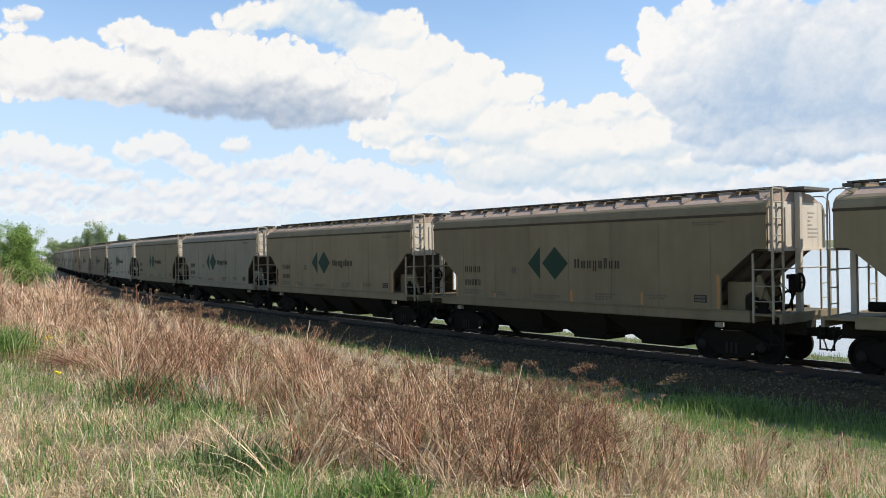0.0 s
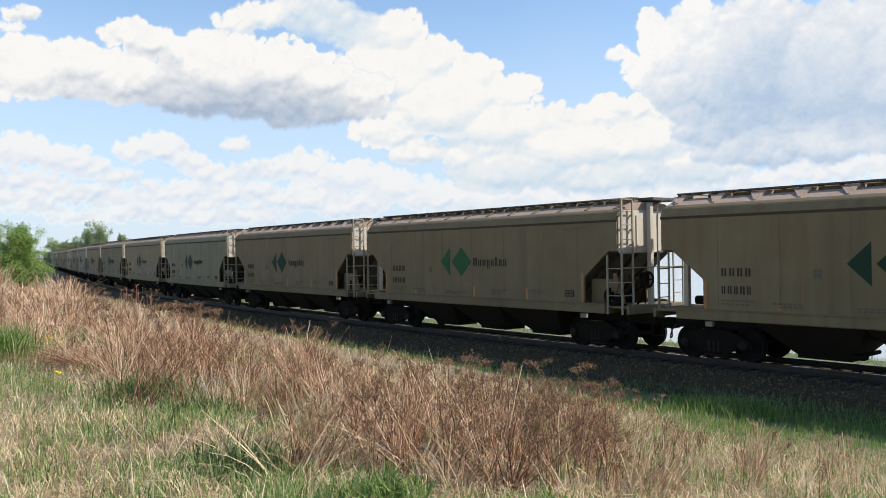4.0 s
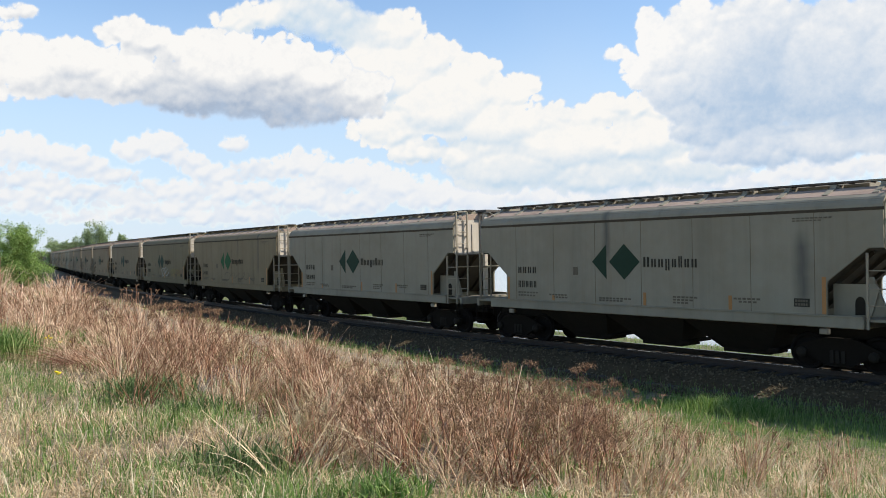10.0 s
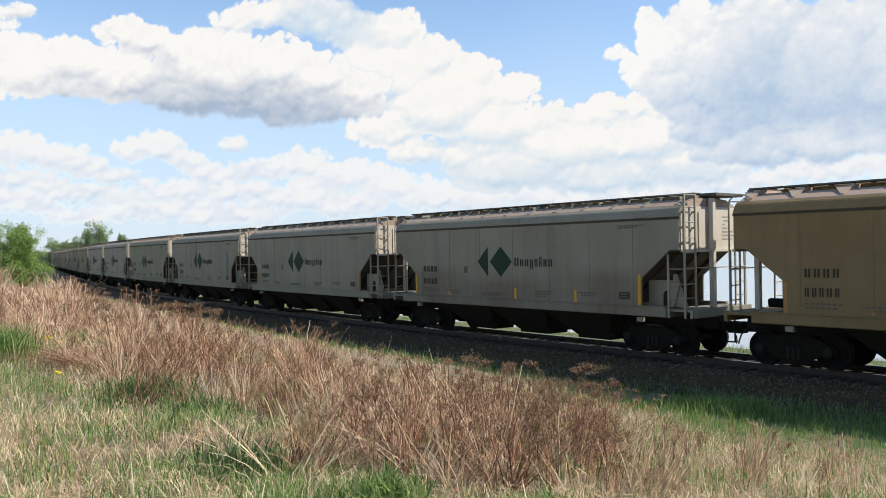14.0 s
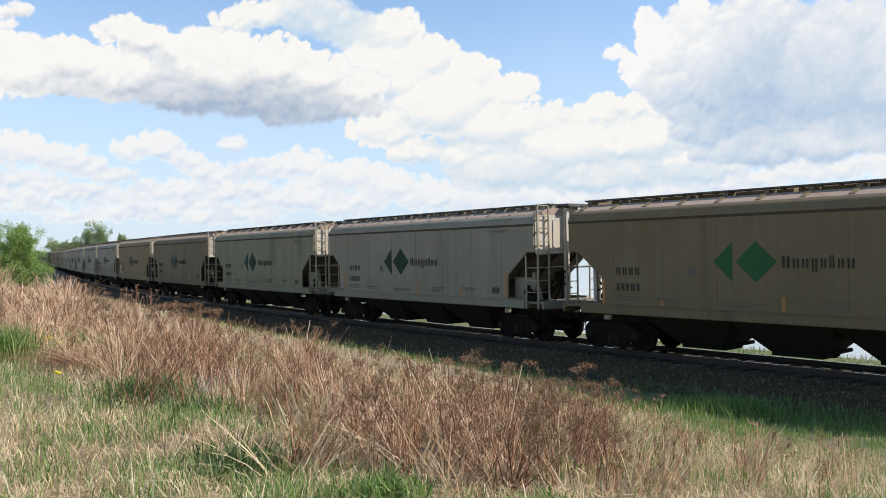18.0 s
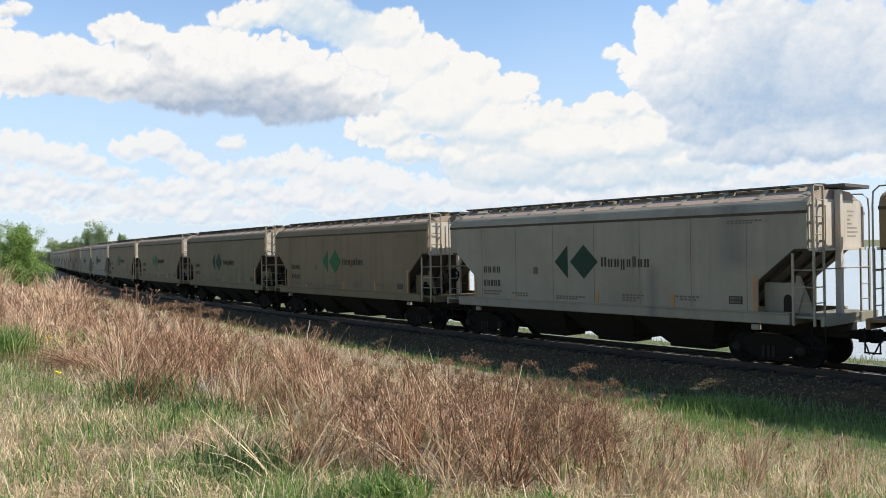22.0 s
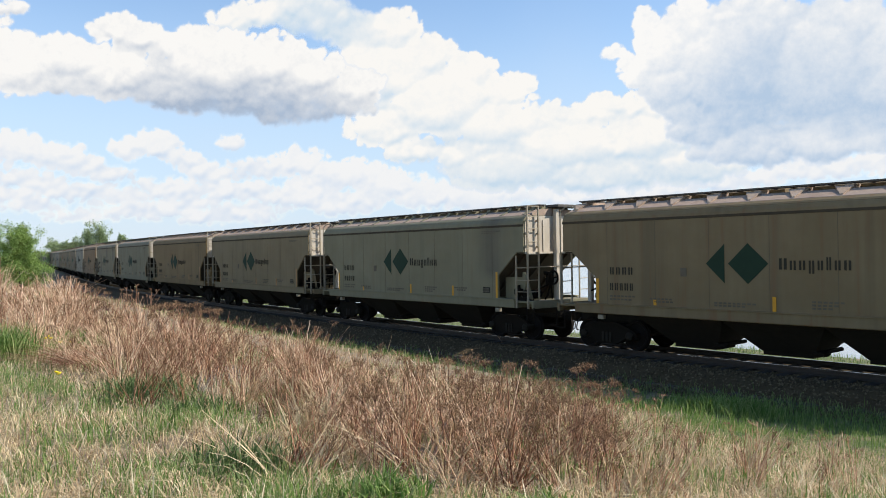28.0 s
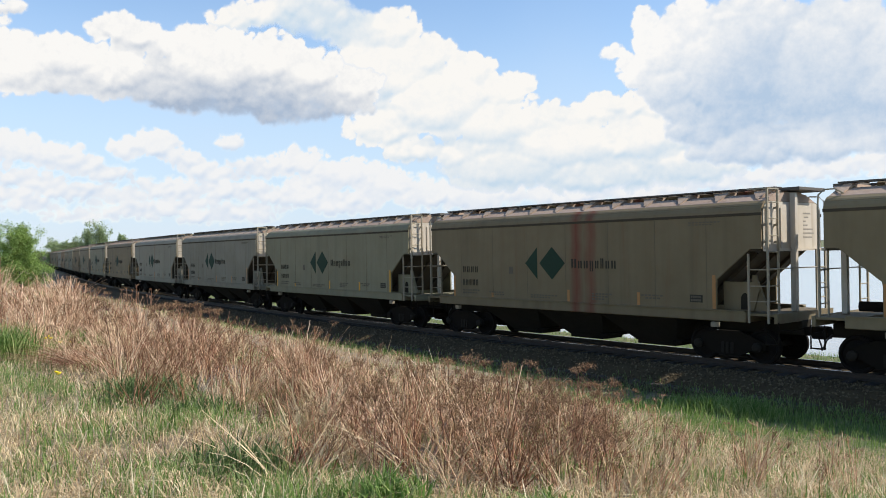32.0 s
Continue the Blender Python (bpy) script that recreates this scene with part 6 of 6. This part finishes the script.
for i, (x, y) in enumerate(((-8.1, 16.6), (-8.0, 16.75), (-8.2, 16.7), (-7.9, 16.6), (-8.05, 16.9), (-7.8, 16.8), (-8.15, 16.5), (-5.55, 11.5), (-5.48, 11.45))):
    dandelion(x, y, i)


def build_tree(name, label, category, x, y, base, tall, wide, leaves, leaf_size, seed, bark, leaf, limbs=9, crown_low=0.25, group="", taper=0.55):
    rs = np.random.RandomState(seed)
    tree = tagged(new(name), label, category, group)
    tree.location = (x, y, base)
    trunk = [(0, 0, -0.2), (0.03 * tall * rs.uniform(-1, 1), 0, tall * 0.4), (0.04 * tall * rs.uniform(-1, 1), 0.03 * tall * rs.uniform(-1, 1), tall * 0.92)]
    wood = Shape().tube(trunk, 0.022 * tall, 7, 0.004 * tall)
    ends = [Vector(trunk[2])]
    for k in range(limbs):
        z = tall * (crown_low + (0.85 - crown_low) * k / limbs)
        a = k * 2.4 + rs.uniform(-0.5, 0.5)
        reach = wide * (1.0 - taper * (k / limbs)) * rs.uniform(0.6, 1.0)
        p0 = Vector((0, 0, z))
        p1 = p0 + Vector((math.cos(a) * reach * 0.5, math.sin(a) * reach * 0.5, tall * 0.10))
        p2 = p0 + Vector((math.cos(a) * reach, math.sin(a) * reach, tall * rs.uniform(0.12, 0.26)))
        wood.tube([p0, p1, p2], 0.008 * tall, 5, 0.002 * tall)
        ends += [p1, p2, (p1 + p2) / 2]
    part("trunk", wood, bark, tree)
    ends = np.array([e[:] for e in ends])
    sub = np.repeat(ends, 4, 0) + rs.normal(0, 1, (len(ends) * 4, 3)) * np.array([wide * 0.22, wide * 0.22, tall * 0.07])
    pick = rs.randint(0, len(sub), leaves)
    c = sub[pick] + rs.normal(0, 1, (leaves, 3)) * np.array([wide * 0.10, wide * 0.10, tall * 0.04])
    c[:, 2] = np.clip(c[:, 2], 0.05 * tall, None)
    fv, fq = flecks(c, rs.uniform(0.6, 1.2, leaves) * leaf_size, rs)
    part("crown", array_mesh("crown", fv, EMPTY3, fq, leaf), leaf, tree)


build_tree("bush", "young leafy poplar bush in fresh green leaf", "bush", -23.8, 45.5, float(ground_height(-23.8, 45.5)[0]), 3.3, 1.4, 26000, 0.048, 7, BARK, LEAF, 16, 0.08, taper=0.85)
build_tree("bush", "young leafy bush in fresh green leaf", "bush", -26.2, 46.5, float(ground_height(-26.2, 46.5)[0]), 3.3, 1.3, 14000, 0.045, 8, BARK, LEAF, 12, 0.06)
for i, (x, y, tall, wide) in enumerate(((-84.6, 200.0, 11.4, 3.0), (-88.6, 202.0, 10.2, 2.2), (-93.5, 206.0, 7.8, 2.4), (-97.5, 209.0, 7.6, 2.4), (-102.0, 212.0, 8.0, 2.8), (-82.0, 206.0, 8.8, 2.0), (-122.0, 215.0, 9.0, 4.0), (-128.0, 210.0, 8.0, 4.0))):
    build_tree("tree", "far broadleaf tree in thin spring leaf", "tree", x, y, -0.7, tall, wide, 5200, 0.18, 20 + i, BARK, HAZED_TREE_LEAF, 11, 0.2, "trees by the lake")

# ---- what moves ----
def along(t):
    w = (t - 16.0) / 16.0
    return SPEED * t + GAIN * ((t - 16.0) ** 2 - 256.0) / 2 + 0.377 * w ** 3 + 0.739 * w ** 2 - 0.156 * w - 0.568


# cars are not all quite alike in length
SLACK = {-2: 0.07, -1: 0.06, 0: 0.1, 3: -0.1, 7: -0.13, 8: -0.13, 9: 0.12, 10: 0.12, 11: 0.07, 12: 0.1, 13: 0.19, 14: 0.14, 15: 0.08, 17: 0.19, 18: 0.1, 19: 0.08, 20: 0.09, 21: -0.09, 24: 0.09, 29: 0.32, 30: 0.23, 33: -0.09}


def car_pose(s):
    ax, ay = on_track(s + TRUCK_X)
    bx, by = on_track(s - TRUCK_X)
    return pose(float(ax + bx) / 2, float(ay + by) / 2, 0.0, 0, 0, math.degrees(math.atan2(ay - by, ax - bx)))


def motions():
    times = [float(t) for t in range(33)]
    for number, car, tone in CARS:
        walk(car, [(t, car_pose(FIRST - number * CAR_PITCH + SLACK.get(number, 0.0) + along(t))) for t in times])
    # wheels: the same turning for all, keyed on the first car's axles
    lead = {}
    rolls = [(k / FPS, math.degrees(along(k / FPS) / WHEEL_R)) for k in range(32 * FPS + 1)]
    for ws in [o for o in first_car.children_recursive if o.name.startswith("wheelset")]:
        ax = round(ws.location.x, 3)
        if ax not in lead:
            walk(ws, [(t, pose(ax, 0, WHEEL_R, 0, a, 0)) for t, a in rolls])
            lead[ax] = ws
    for number, car, tone in CARS:
        for ws in [o for o in car.children_recursive if o.name.startswith("wheelset")]:
            own = lead[round(ws.location.x, 3)]
            if ws is not own:
                ws.rotation_mode = "QUATERNION"
                ws.animation_data_create()
                ws.animation_data.action = own.animation_data.action
                ws.animation_data.action_slot = own.animation_data.action_slot
    # clouds drift slowly to the left and rise
    for cloud, turn, rise in ((CLOUD_LOW, 0.42, 0.18), (CLOUD_MID, 0.45, 0.14), (CLOUD_LEFT, 0.85, 0.34), (CLOUD_RIGHT, 0.40, 0.15)):
        walk(cloud, [(0.0, pose(*EYE)), (32.0, pose(EYE[0], EYE[1], EYE[2], rise, 0, turn))])


motions()
